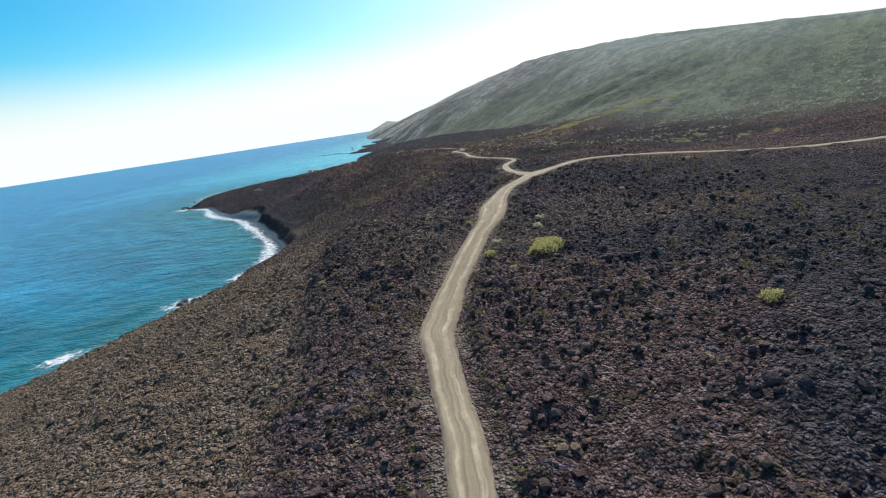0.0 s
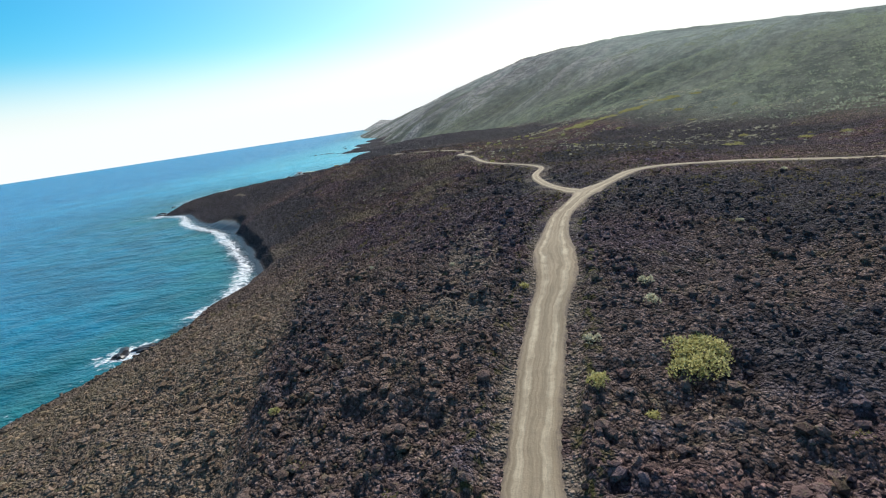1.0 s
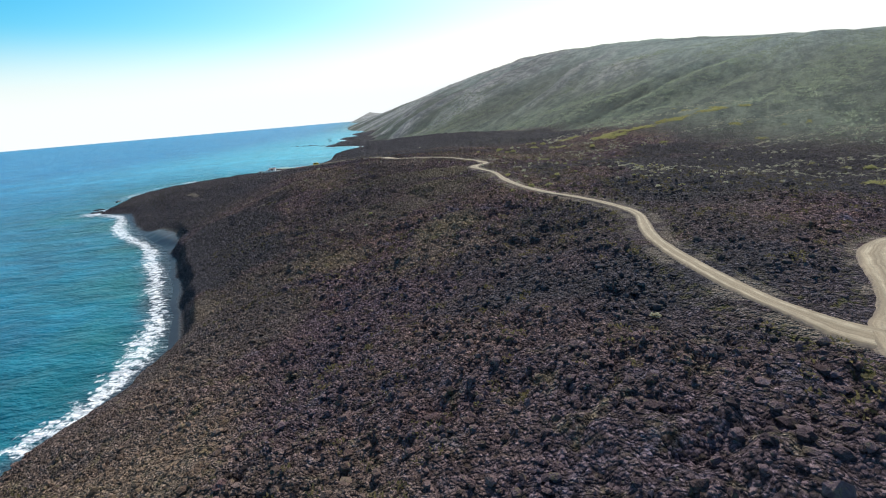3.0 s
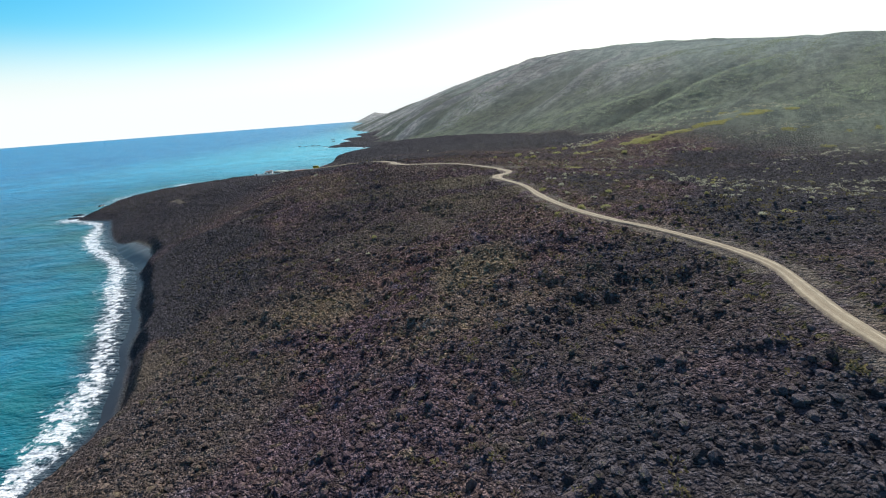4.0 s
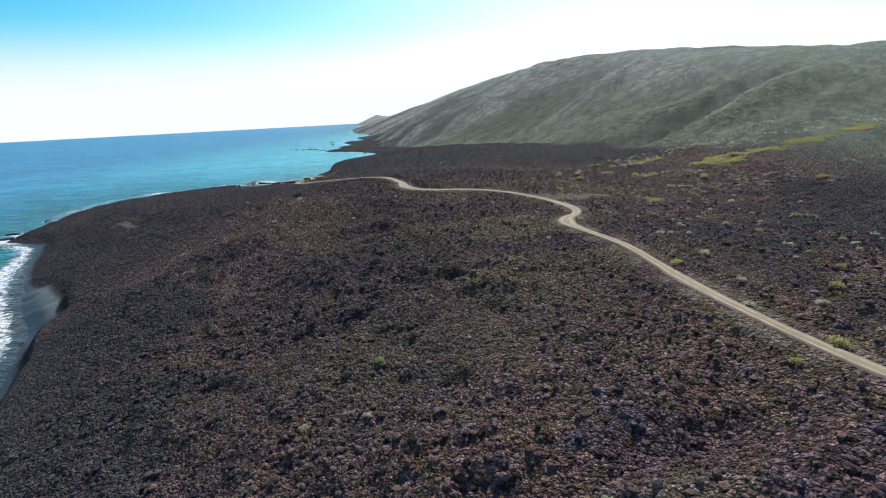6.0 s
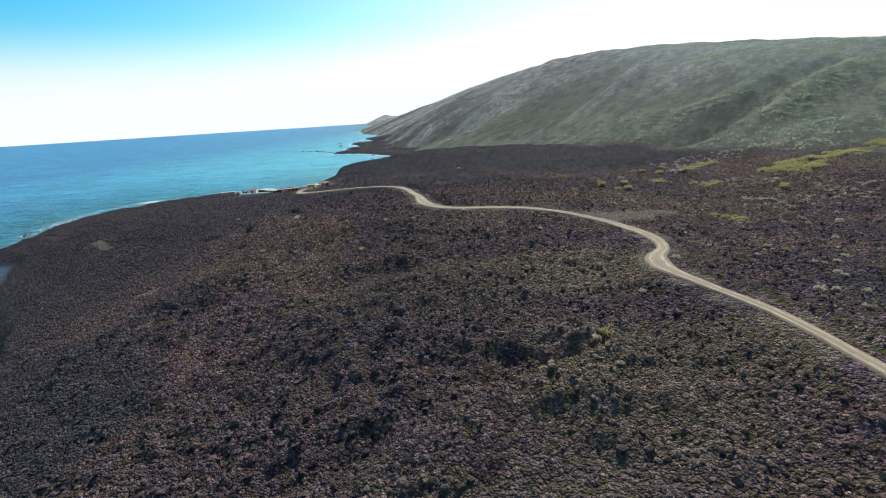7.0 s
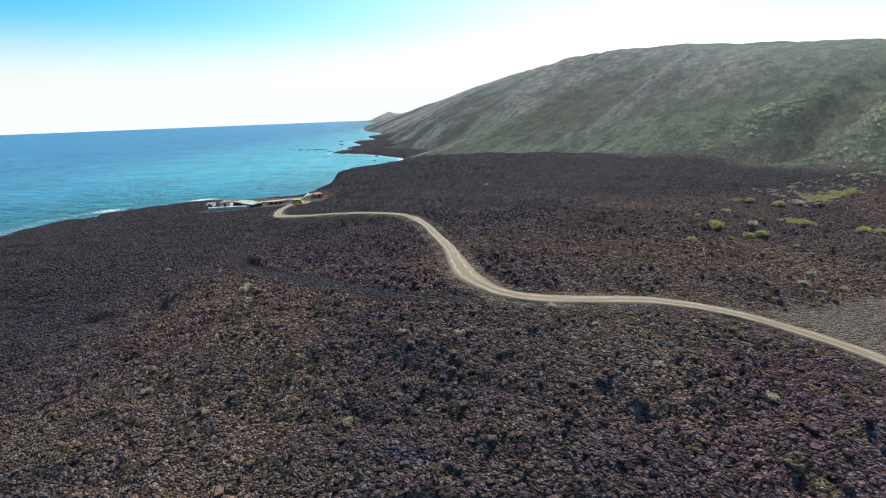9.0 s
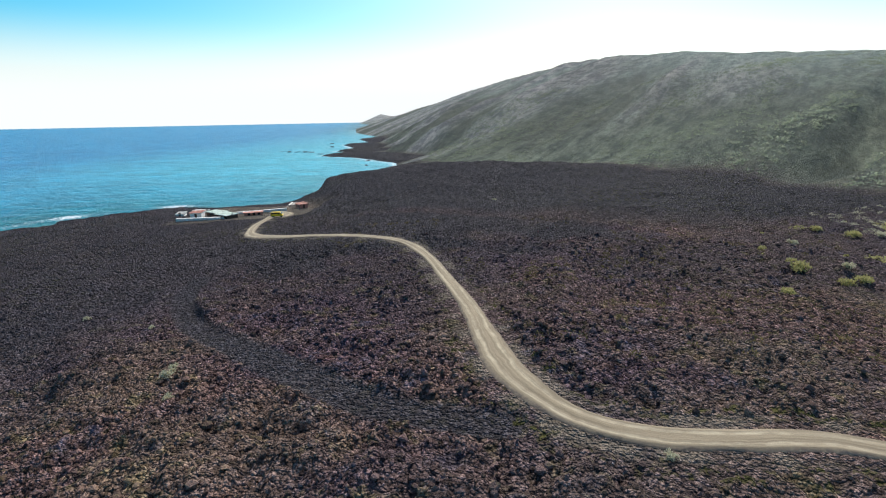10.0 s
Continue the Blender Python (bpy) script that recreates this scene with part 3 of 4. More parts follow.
def gravel_material(name, dark=False):
    m = Nodes(name)
    p = m.pos()
    uv = m.attr("across").outputs["Fac"]
    base = m.mix(m.noise(0.25, 4, 0.6, p), (0.215, 0.174, 0.118), (0.300, 0.247, 0.170))
    if dark:
        base = m.mix(m.noise(0.4, 4, 0.6, p), (0.030, 0.027, 0.027), (0.055, 0.048, 0.044))
    uv = m.math("ADD", uv, m.math("MULTIPLY", m.math("SUBTRACT", m.noise(0.35, 4, 0.6, p), 0.5), 0.5))
    rut = m.ramp(m.math("ABSOLUTE", m.math("SUBTRACT", m.math("ABSOLUTE", uv, 0.0), 0.45), 0.0), 0.03, 0.22, 1, 0)
    rut = m.math("MULTIPLY", rut, m.ramp(m.noise(0.6, 4, 0.65, p), 0.35, 0.65, 0.25, 1.0))
    base = m.mix(m.math("MULTIPLY", rut, 0.85), base, m.mix(0.5, base, (0.62, 0.55, 0.40) if not dark else (0.08, 0.072, 0.06)))
    edge = m.ramp(m.math("ABSOLUTE", uv, 0.0), 0.66, 1.0)
    base = m.mix(m.math("MULTIPLY", edge, m.ramp(m.noise(1.8, 5, 0.75, p), 0.30, 0.58)), base, (0.125, 0.100, 0.085) if not dark else (0.04, 0.036, 0.034))
    run = m.node("CombineXYZ")
    m.link(m.math("MULTIPLY", uv, 7.0), run.inputs[0])
    m.link(m.math("MULTIPLY", m.attr("along").outputs["Fac"], 0.09), run.inputs[1])
    base = m.mix(1.0, base, m.grey(m.ramp(m.noise(1.0, 4, 0.65, run.outputs[0]), 0.3, 0.7, 0.74, 1.22)), "MULTIPLY")
    grain = m.noise(9, 5, 0.7, p)
    base = m.mix(m.ramp(grain, 0.3, 0.7, 0.0, 0.35), base, m.mix(0.5, base, (0.09, 0.08, 0.07)))
    m.bump(m.math("ADD", m.math("MULTIPLY", grain, 0.5), m.noise(1.2, 3, 0.6, p)), 0.5, 0.12)
    return m.done(base, 0.95, 0, 0.2)


def sea_material():
    m = Nodes("sea_water")
    p = m.pos()
    at = m.attr("shore")
    sep = m.node("SeparateColor")
    m.link(at.outputs["Color"], sep.inputs[0])
    shallow, foam = sep.outputs[0], sep.outputs[1]
    deep = m.mix(m.ramp(m.noise(0.012, 8, 0.72, p), 0.35, 0.68), (0.006, 0.145, 0.305), (0.010, 0.205, 0.380))
    teal = m.mix(m.noise(0.05, 3, 0.5, p), (0.006, 0.084, 0.100), (0.014, 0.150, 0.158))
    col = m.mix(m.math("MULTIPLY", shallow, m.ramp(m.noise(0.03, 3, 0.5, p), 0.2, 0.7, 0.6, 1.0)), deep, teal)
    # far cove lightened to turquoise, with the sun's glare painted into the water
    cove_xyz = m.node("SeparateXYZ")
    m.link(p, cove_xyz.inputs[0])
    cove = m.math("MULTIPLY", m.ramp(cove_xyz.outputs[1], 420, 750), m.ramp(cove_xyz.outputs[0], -620, -230))
    col = m.mix(m.math("MULTIPLY", cove, 0.8), col, (0.060, 0.390, 0.480))
    mp = m.node("Mapping")
    m.link(p, mp.inputs["Vector"])
    mp.inputs["Rotation"].default_value = (0, 0, radians(-35))
    mp.inputs["Scale"].default_value = (0.45, 1.0, 1.0)
    w1 = m.noise(0.16, 5, 0.6, mp.outputs[0])
    w2 = m.noise(0.9, 4, 0.6, mp.outputs[0])
    # light and dark faces of the waves put into the water's colour
    chop = m.math("MULTIPLY", m.ramp(m.noise(0.11, 6, 0.7, mp.outputs[0]), 0.32, 0.68, 0.74, 1.28), m.ramp(m.noise(0.032, 5, 0.65, mp.outputs[0]), 0.35, 0.65, 0.86, 1.16))
    col = m.mix(1.0, col, m.grey(chop), "MULTIPLY")
    # thin backwash over black sand
    col = m.mix(m.math("MULTIPLY", sep.outputs[2], 0.9), col, m.mix(m.noise(0.25, 5, 0.65, p), (0.022, 0.026, 0.036), (0.055, 0.064, 0.082)))
    lace = m.noise(0.55, 7, 0.78, p)
    fm = m.ramp(m.math("ADD", foam, m.math("MULTIPLY", m.math("SUBTRACT", lace, 0.5), 3.0)), 0.48, 0.66)
    col = m.mix(m.math("MULTIPLY", fm, m.ramp(m.noise(0.9, 6, 0.7, p), 0.35, 0.6, 0.55, 1.0)), col, (0.74, 0.77, 0.79))
    m.bump(m.math("ADD", m.math("MULTIPLY", w1, 1.0), m.math("MULTIPLY", w2, 0.35)), 1.0, 2.2)
    return m.done(col, m.mix(fm, (0.28, 0.28, 0.28), (0.8, 0.8, 0.8)), 0, 0.04)


def plain_material(name, colour, rough=0.7, metal=0.0, wear=0.25, scale=2.0):
    m = Nodes(name)
    p = m.pos()
    dark = tuple(c * (1 - wear) * 0.8 for c in colour)
    col = m.mix(m.ramp(m.noise(scale, 5, 0.65, p), 0.35, 0.7), dark, colour)
    m.bump(m.noise(scale * 6, 4, 0.6, p), 0.3, 0.03)
    return m.done(col, rough, metal, 0.4)


def leaf_material(name, a, b):
    m = Nodes(name)
    rnd = m.node("NewGeometry").outputs["Random Per Island"]
    ob = m.node("ObjectInfo").outputs["Random"]
    col = m.mix(rnd, a, b)
    col = m.mix(m.math("MULTIPLY", ob, 0.4), col, tuple(0.7 * c for c in a))
    m.done(col, 0.7, 0, 0.2)
    thin = m.node("BsdfTranslucent")
    m.link(col, thin.inputs["Color"])
    both = m.node("MixShader")
    both.inputs[0].default_value = 0.5
    m.link(m.bsdf.outputs[0], both.inputs[1])
    m.link(thin.outputs[0], both.inputs[2])
    m.link(both.outputs[0], m.t.nodes["Material Output"].inputs["Surface"])
    return m.mat


LAVA = lava_material("lava_ground")
STONE = stone_material("lava_stone")
GRAVEL = gravel_material("pale_gravel")
SEA = sea_material()
SPURGE = leaf_material("spurge_leaf", (0.30, 0.29, 0.11), (0.58, 0.54, 0.26))
PALELEAF = leaf_material("pale_shrub_leaf", (0.42, 0.41, 0.29), (0.66, 0.63, 0.46))
SCRUB = leaf_material("scrub_leaf", (0.10, 0.088, 0.042), (0.21, 0.175, 0.085))
HILLBUSH = leaf_material("hillside_leaf", (0.21, 0.25, 0.17), (0.40, 0.44, 0.32))
BARK = plain_material("bark", (0.14, 0.11, 0.08), 0.9)
WHITEWALL = plain_material("lime_wash", (0.86, 0.84, 0.79), 0.85, 0, 0.15, 0.8)
REDROOF = plain_material("red_sheet_roof", (0.66, 0.30, 0.22), 0.7, 0, 0.3, 0.9)
GREENROOF = plain_material("green_sheet_roof", (0.62, 0.72, 0.62), 0.7, 0, 0.25, 0.9)
PALEROOF = plain_material("pale_concrete_roof", (0.62, 0.60, 0.55), 0.85, 0, 0.3, 0.7)
DARKWOOD = plain_material("brown_wood", (0.12, 0.07, 0.05), 0.8)
GLASS = plain_material("dark_window_glass", (0.02, 0.025, 0.03), 0.1, 0, 0.1)
YELLOW = plain_material("yellow_paint", (0.95, 0.58, 0.02), 0.35, 0, 0.1, 1.5)
RUBBER = plain_material("tyre_rubber", (0.02, 0.02, 0.02), 0.8)
STEEL = plain_material("grey_steel", (0.45, 0.45, 0.45), 0.4, 0.8)
WETROCK = plain_material("wet_black_rock", (0.030, 0.028, 0.030), 0.45, 0, 0.4, 1.5)
CONCRETE = plain_material("pale_concrete", (0.45, 0.43, 0.38), 0.9, 0, 0.3, 0.5)

# ---------------------------------------------------------------- mesh helpers


def mesh_from(name, verts, faces, smooth_faces=False):
    """A mesh from arrays: verts (n, 3), faces (m, 3 or 4)."""
    me = bpy.data.meshes.new(name)
    verts = np.ascontiguousarray(verts, np.float32)
    faces = np.ascontiguousarray(faces, np.int32)
    m, k = faces.shape
    me.vertices.add(len(verts))
    me.vertices.foreach_set("co", verts.ravel())
    me.loops.add(m * k)
    me.loops.foreach_set("vertex_index", faces.ravel())
    me.polygons.add(m)
    me.polygons.foreach_set("loop_start", np.arange(0, m * k, k, dtype=np.int32))
    me.polygons.foreach_set("loop_total", np.full(m, k, np.int32))
    me.polygons.foreach_set("use_smooth", np.full(m, smooth_faces))
    me.update(calc_edges=True)
    return me


def grid_faces(nx, ny):
    i = np.arange(nx - 1)[None, :] + nx * np.arange(ny - 1)[:, None]
    i = i.ravel()
    return np.stack([i, i + 1, i + nx + 1, i + nx], 1)


def colour_attr(me, name, r, g, b):
    at = me.attributes.new(name, "FLOAT_COLOR", "POINT")
    at.data.foreach_set("color", np.stack([r, g, b, np.ones_like(r)], 1).astype(np.float32).ravel())


def part(name, bm, material, parent=None, label=""):
    me = bpy.data.meshes.new(name)
    bm.to_mesh(me)
    bm.free()
    me.materials.append(material)
    ob = new(name, me)
    ob.parent = parent
    return tagged(ob, label)


def box(bm, size, at, rz=0.0, bevel=0.0):
    got = bmesh.ops.create_cube(bm, size=1, matrix=pose(*at, 0, 0, rz) @ Matrix.Diagonal((*size, 1)))
    if bevel:
        edges = list({e for v in got["verts"] for e in v.link_edges})
        bmesh.ops.bevel(bm, geom=edges, offset=bevel, segments=2, affect="EDGES", profile=0.6)
    return bm


def axis(*runs):
    """Grid lines: runs of (end, step), from the first number on."""
    out = [float(runs[0])]
    for end, a, b in runs[1:]:
        n = max(2, int(abs(end - out[-1]) / ((a + b) / 2)))
        s = np.linspace(a, b, n)
        s = np.cumsum(s) / s.sum() * (end - out[-1])
        out += list(out[-1] + s)
    return np.array(out)


# ---------------------------------------------------------------- ground
# grid lines lie closest along the strip below the flight
gx = axis(-1400, (-330, 60, 9), (-150, 6, 1.8), (-44, 1.5, 0.42), (38, 0.42, 0.42), (125, 0.45, 2.2), (600, 3, 14), (4900, 20, 260))
gy = axis(-900, (14, 60, 1.0), (345, 0.46, 0.46), (560, 0.7, 2.2), (800, 2.6, 4.5), (1400, 5, 9), (2600, 10, 40), (4950, 45, 160))
GX, GY = np.meshgrid(gx, gy)
GX = GX - 0.19 * np.clip(GY, 0, 420)
X, Y = GX.ravel(), GY.ravel()
Z, D, DR, HILL, SAND, RUB, YARD, DO, LAND = terrain(X, Y)
ground_me = mesh_from("ground", np.stack([X, Y, Z], 1), grid_faces(len(gx), len(gy)), True)
VEG = np.clip(0.08 + 0.7 * fbm(X, Y, 55, 3, 101) + 0.15 * smooth(180, 240, Y) * smooth(-60, 10, X), 0, 1) * (1 - SAND) * smooth(3, 14, D)
VEG = np.maximum(VEG, 0.5 * smooth(40, 80, X) * smooth(205, 250, Y) * smooth(-0.4, 0.2, fbm(X, Y, 15, 3, 103)))
VEG = VEG * (1 - YARD)
VEG = np.clip(VEG + 0.85 * np.exp(-((DR - 3.4) / 1.3) ** 2), 0, 1) * (DR > 2.2)
colour_attr(ground_me, "zones", HILL, SAND, VEG)
FLOW, BROWN, wob, blot = flows(X, Y, HILL, LAND, D, SAND)
BROWN = BROWN * smooth(0.7, 1.8, DO)
FLOW = np.maximum(FLOW, 0.95 * (1 - smooth(1.6, 2.5, DO + 0.6 * wob)))
PALE = (1 - smooth(0.6, 1.6, np.abs((X + 168) * 0.67 + (Y - 338) * 0.74 + 0.8 * wob))) * (1 - smooth(9, 13, np.abs((X + 168) * 0.74 - (Y - 338) * 0.67)))
PALE = np.maximum(PALE, 0.8 * np.maximum(blot(-112, 282, 3, 2), blot(-98, 262, 2.5, 1.5)))
PALE = np.maximum(PALE, 0.3 * np.maximum(np.maximum(blot(-33, 244, 5, 3), blot(-12, 71, 6, 3)), 1.2 * blot(-8.5, 88, 3, 11)))
PALE = np.maximum(PALE, 0.7 * LAND)
PALE = np.maximum(PALE, (0.12 + 0.20 * fbm(X, Y, 9, 3, 105)) * (1 - smooth(-3, 3, X - (-24 - 0.25 * (Y - 55) + 3 * fbm(X, Y, 14, 3, 51)))) * (1 - smooth(108, 138, Y + 8 * wob)) * smooth(2, 12, D))
PALE = np.maximum(PALE, 0.95 * pocket(X, Y) * smooth(2.5, 5.5, D) * SAND)
PALE = np.maximum(PALE, 1.0 * YARD * smooth(-0.9, 0.2, fbm(X, Y, 5, 3, 129)))
PALE = np.maximum(PALE, 0.7 * blot(-133, 454, 8, 16))
PALE = np.maximum(PALE, 0.3 * (1 - smooth(0.6, 1.8, np.abs((X + 6) * 0.9 - (Y - 279) * 0.12 + wob))) * (1 - smooth(9, 14, np.abs(Y - 279))))
PALE = np.maximum(PALE, 0.6 * np.exp(-((X + 128) / 14) ** 2 - ((Y - 712) / 22) ** 2) * (1 - smooth(6, 14, D)))
PALE = np.maximum(PALE, 0.6 * np.exp(-((DR - 2.0) / 0.9) ** 2) * smooth(-0.2, 0.3, fbm(X, Y, 3, 2, 123)))
# tan spurs, dark gullies: light and shade of the relief put into colour
TAN = flank(X, Y) * np.clip(0.25 + 1.1 * spurs(X, Y) + 0.4 * fbm(X, Y, 120, 3, 125), 0, 1)
FLOW = FLOW * (1 - HILL) + HILL * flank(X, Y) * smooth(0.25, -0.5, spurs(X, Y) + 0.4 * fbm(X, Y, 40, 3, 127))
colour_attr(ground_me, "flow", FLOW, BROWN * (1 - HILL) + TAN * HILL, PALE)
ground_me.materials.append(LAVA)
tagged(new("ground", ground_me), "dark rubbly lava plain rising to a green hillside", "ground", kind="structure")

# ---------------------------------------------------------------- sea
wx = axis(-4950, (-420, 260, 14), (-280, 8, 2.5), (-70, 1.6, 1.6), (60, 3, 40), (400, 60, 120))
wy = axis(-1500, (30, 140, 3), (370, 1.6, 1.6), (560, 2, 3), (1100, 4, 14), (4950, 20, 260))
SX, SY = np.meshgrid(wx, wy)
sx, sy = SX.ravel(), SY.ravel()
sd = -coast_distance(sx, sy)
SEA_ROCKS = [(-91.5, 121.5, 2.6), (-87.5, 124.0, 2.2), (-234, 372, 3.4), (-250, 372, 2.6), (-244, 362, 3.0), (-262, 405, 2.4),
             (-292, 944, 3), (-303, 949, 4), (-316, 953, 3), (-328, 955, 4), (-340, 959, 2.5), (-300, 1062, 4), (-268, 905, 3),
             (-182, 800, 2.5), (-172, 748, 2), (-330, 1165, 4)]
swell = 1 / (1 + np.exp((sd - 120) / 40.0))
bb = bay(sx, sy)
wave = 0.16 * np.sin((sd * 0.42) + 2.0 * fbm(sx, sy, 30, 2, 7)) * swell + 0.12 * fbm(sx, sy, 6, 3, 8) * (sd < 200)
crest = fbm(sx, sy, 22, 3, 17)
foam = smooth(128, 146, sy) * bb * np.clip(0.24 * np.exp(-(np.maximum(sd - 6, 0) / 6.0) ** 2) + 0.42 * np.exp(-((sd - 5.5 - 4.0 * crest) / 2.6) ** 2)
                    + 0.20 * np.exp(-((sd - 3.4 - 2.0 * crest) / 1.6) ** 2) - 0.16 * np.exp(-(sd / 2.0) ** 2) + 0.18 * crest, 0, 1)
rocky = (1 - bb) * (0.30 + 0.40 * fbm(sx, sy, 26, 3, 19)) * np.exp(-(np.maximum(sd - 1.0, 0) / 3.2) ** 2)
tip = 0.9 * np.exp(-(((sx + 238) / 16) ** 2 + ((sy - 362) / 14) ** 2)) + 0.5 * np.exp(-(((sx + 270) / 8) ** 2 + ((sy - 430) / 60) ** 2)) * np.exp(-(np.maximum(sd - 3, 0) / 6) ** 2)
foam = np.maximum(foam, np.maximum(rocky, tip))
for rx_, ry_, rr_ in SEA_ROCKS + [(-91, 121.5, 3.6), (-87, 123.5, 3.0), (-102, 90, 3.0), (-225, 524, 5), (-262, 495, 5)]:
    foam = np.maximum(foam, 0.8 * np.exp(-(((sx - rx_) / (rr_ * 2.0)) ** 2 + ((sy - ry_) / (rr_ * 1.7)) ** 2)))
far_foam = 0.40 * np.exp(-(np.maximum(sd - 6, 0) / 6.0) ** 2) * smooth(375, 400, sy) * (1 - smooth(525, 545, sy)) * smooth(-0.25, 0.3, fbm(sx, sy, 28, 3, 23)) + 0.66 * np.exp(-(np.maximum(sd - 3, 0) / 7.0) ** 2) * smooth(680, 720, sy)
foam = np.where(sd < -1, 0, np.maximum(foam, far_foam))
shallow = np.clip(np.exp(-np.maximum(sd, 0) / 62.0) + 0.2 * np.exp(-np.maximum(sd, 0) / 200.0), 0, 1)
sea_me = mesh_from("sea", np.stack([sx, sy, np.where(sd > -4, wave, 0) - 0.02], 1), grid_faces(len(wx), len(wy)), True)
wash = bb * (1 - smooth(1.0, 8.0, sd + 4 * crest))
colour_attr(sea_me, "shore", shallow, foam, wash)
sea_me.materials.append(SEA)
tagged(new("water", sea_me), "blue ocean with teal shallows and white surf along the shore", "sea", kind="structure")

# ---------------------------------------------------------------- roads


def road_mesh(name, line, z, w, mat, label, lift=0.06, cols=11):
    tang = np.gradient(line, axis=0)
    tang /= np.linalg.norm(tang, axis=1)[:, None] + 1e-9
    side = np.stack([tang[:, 1], -tang[:, 0]], 1)
    u = np.linspace(-1, 1, cols)
    ragged = 1 + 0.10 * (hashed(np.arange(len(line)), np.zeros(len(line)), 3) - 0.5)[:, None] * np.sign(u) * (np.abs(u) > 0.9)
    pts = line[:, None, :] + side[:, None, :] * (w[:, None] * u * ragged)[:, :, None]
    px, py = pts[:, :, 0].ravel(), pts[:, :, 1].ravel()
    uu = np.tile(u, len(line))
    rut = -0.045 * np.exp(-((np.abs(uu) - 0.45) / 0.13) ** 2)
    drop = -0.22 * smooth(0.84, 1.0, np.abs(uu))
    pz = np.repeat(z, cols) + lift + rut + drop + 0.02 * fbm(px, py, 1.6, 2, 27)
    me = mesh_from(name, np.stack([px, py, pz], 1), grid_faces(cols, len(line)), True)
    at = me.attributes.new("across", "FLOAT", "POINT")
    at.data.foreach_set("value", uu.astype(np.float32))
    run = me.attributes.new("along", "FLOAT", "POINT")
    run.data.foreach_set("value", np.repeat(np.arange(len(line)), cols).astype(np.float32))
    me.materials.append(mat)
    return tagged(new(name, me), label, "road", kind="structure")


road_mesh("road", main_line, main_z, main_w, GRAVEL, "pale rutted gravel road across dark lava", 0.03)
road_mesh("road", coast_line, coast_z, coast_w, GRAVEL, "narrow winding pale gravel track with wheel ruts", 0.05)


# ---------------------------------------------------------------- loose stones
rng = np.random.default_rng(7)
ICO = bmesh.new()
bmesh.ops.create_icosphere(ICO, subdivisions=1, radius=1)
ICO.verts.ensure_lookup_table()
ico_v = np.array([v.co[:] for v in ICO.verts])
ico_f = np.array([[v.index for v in f.verts] for f in ICO.faces])
ICO.free()


def ground_z(x, y):
    x, y = np.atleast_1d(np.asarray(x, float)), np.atleast_1d(np.asarray(y, float))
    return terrain(x, y)[0]


def stone_cloud(xs, ys, zs, size, base_v, base_f):
    """Many rough angular stones as arrays of corners and faces."""
    n = len(xs)
    rot = rng.uniform(0, 6.283, n)
    squash = rng.uniform(0.55, 0.95, n)
    rag = 0.34 if len(base_v) < 20 else 0.17
    v = base_v[None] * (1 + rng.uniform(-rag, rag, (n, len(base_v), 1)))
    v = v * np.stack([size * rng.uniform(0.75, 1.3, n), size * rng.uniform(0.75, 1.3, n), size * squash], 1)[:, None, :]
    c, s = np.cos(rot)[:, None], np.sin(rot)[:, None]
    vx, vy = v[:, :, 0] * c - v[:, :, 1] * s, v[:, :, 0] * s + v[:, :, 1] * c
    v = np.stack([vx + xs[:, None], vy + ys[:, None], v[:, :, 2] + zs[:, None]], 2)
    f = base_f[None] + (np.arange(n) * len(base_v))[:, None, None]
    return v.reshape(-1, 3), f.reshape(-1, 3)


def scatter(n, x0, x1, y0, y1):
    xs, ys = rng.uniform(x0, x1, n), rng.uniform(y0, y1, n)
    z, d, dr, hill, sand, rub, yard, do, land = terrain(xs, ys)
    flow, brown, _, _ = flows(xs, ys, hill, land, d, sand)
    return xs, ys, z, d, dr, hill, sand, rub, flow, brown


ICO = bmesh.new()
bmesh.ops.create_icosphere(ICO, subdivisions=2, radius=1)
ICO.verts.ensure_lookup_table()
ico2_v = np.array([v.co[:] for v in ICO.verts])
ico2_v = ico2_v * (1 + 0.22 * np.sin(5 * ico2_v[:, :1] + 3 * ico2_v[:, 1:2]) * np.cos(4 * ico2_v[:, 2:] + 1))
ico2_f = np.array([[v.index for v in f.verts] for f in ICO.faces])
ICO.free()
OCT_V = np.array([(1, 0, 0), (-1, 0, 0), (0, 1, 0), (0, -1, 0), (0, 0, 1), (0, 0, -1)], float)
OCT_F = np.array([(0, 2, 4), (2, 1, 4), (1, 3, 4), (3, 0, 4), (2, 0, 5), (1, 2, 5), (3, 1, 5), (0, 3, 5)])

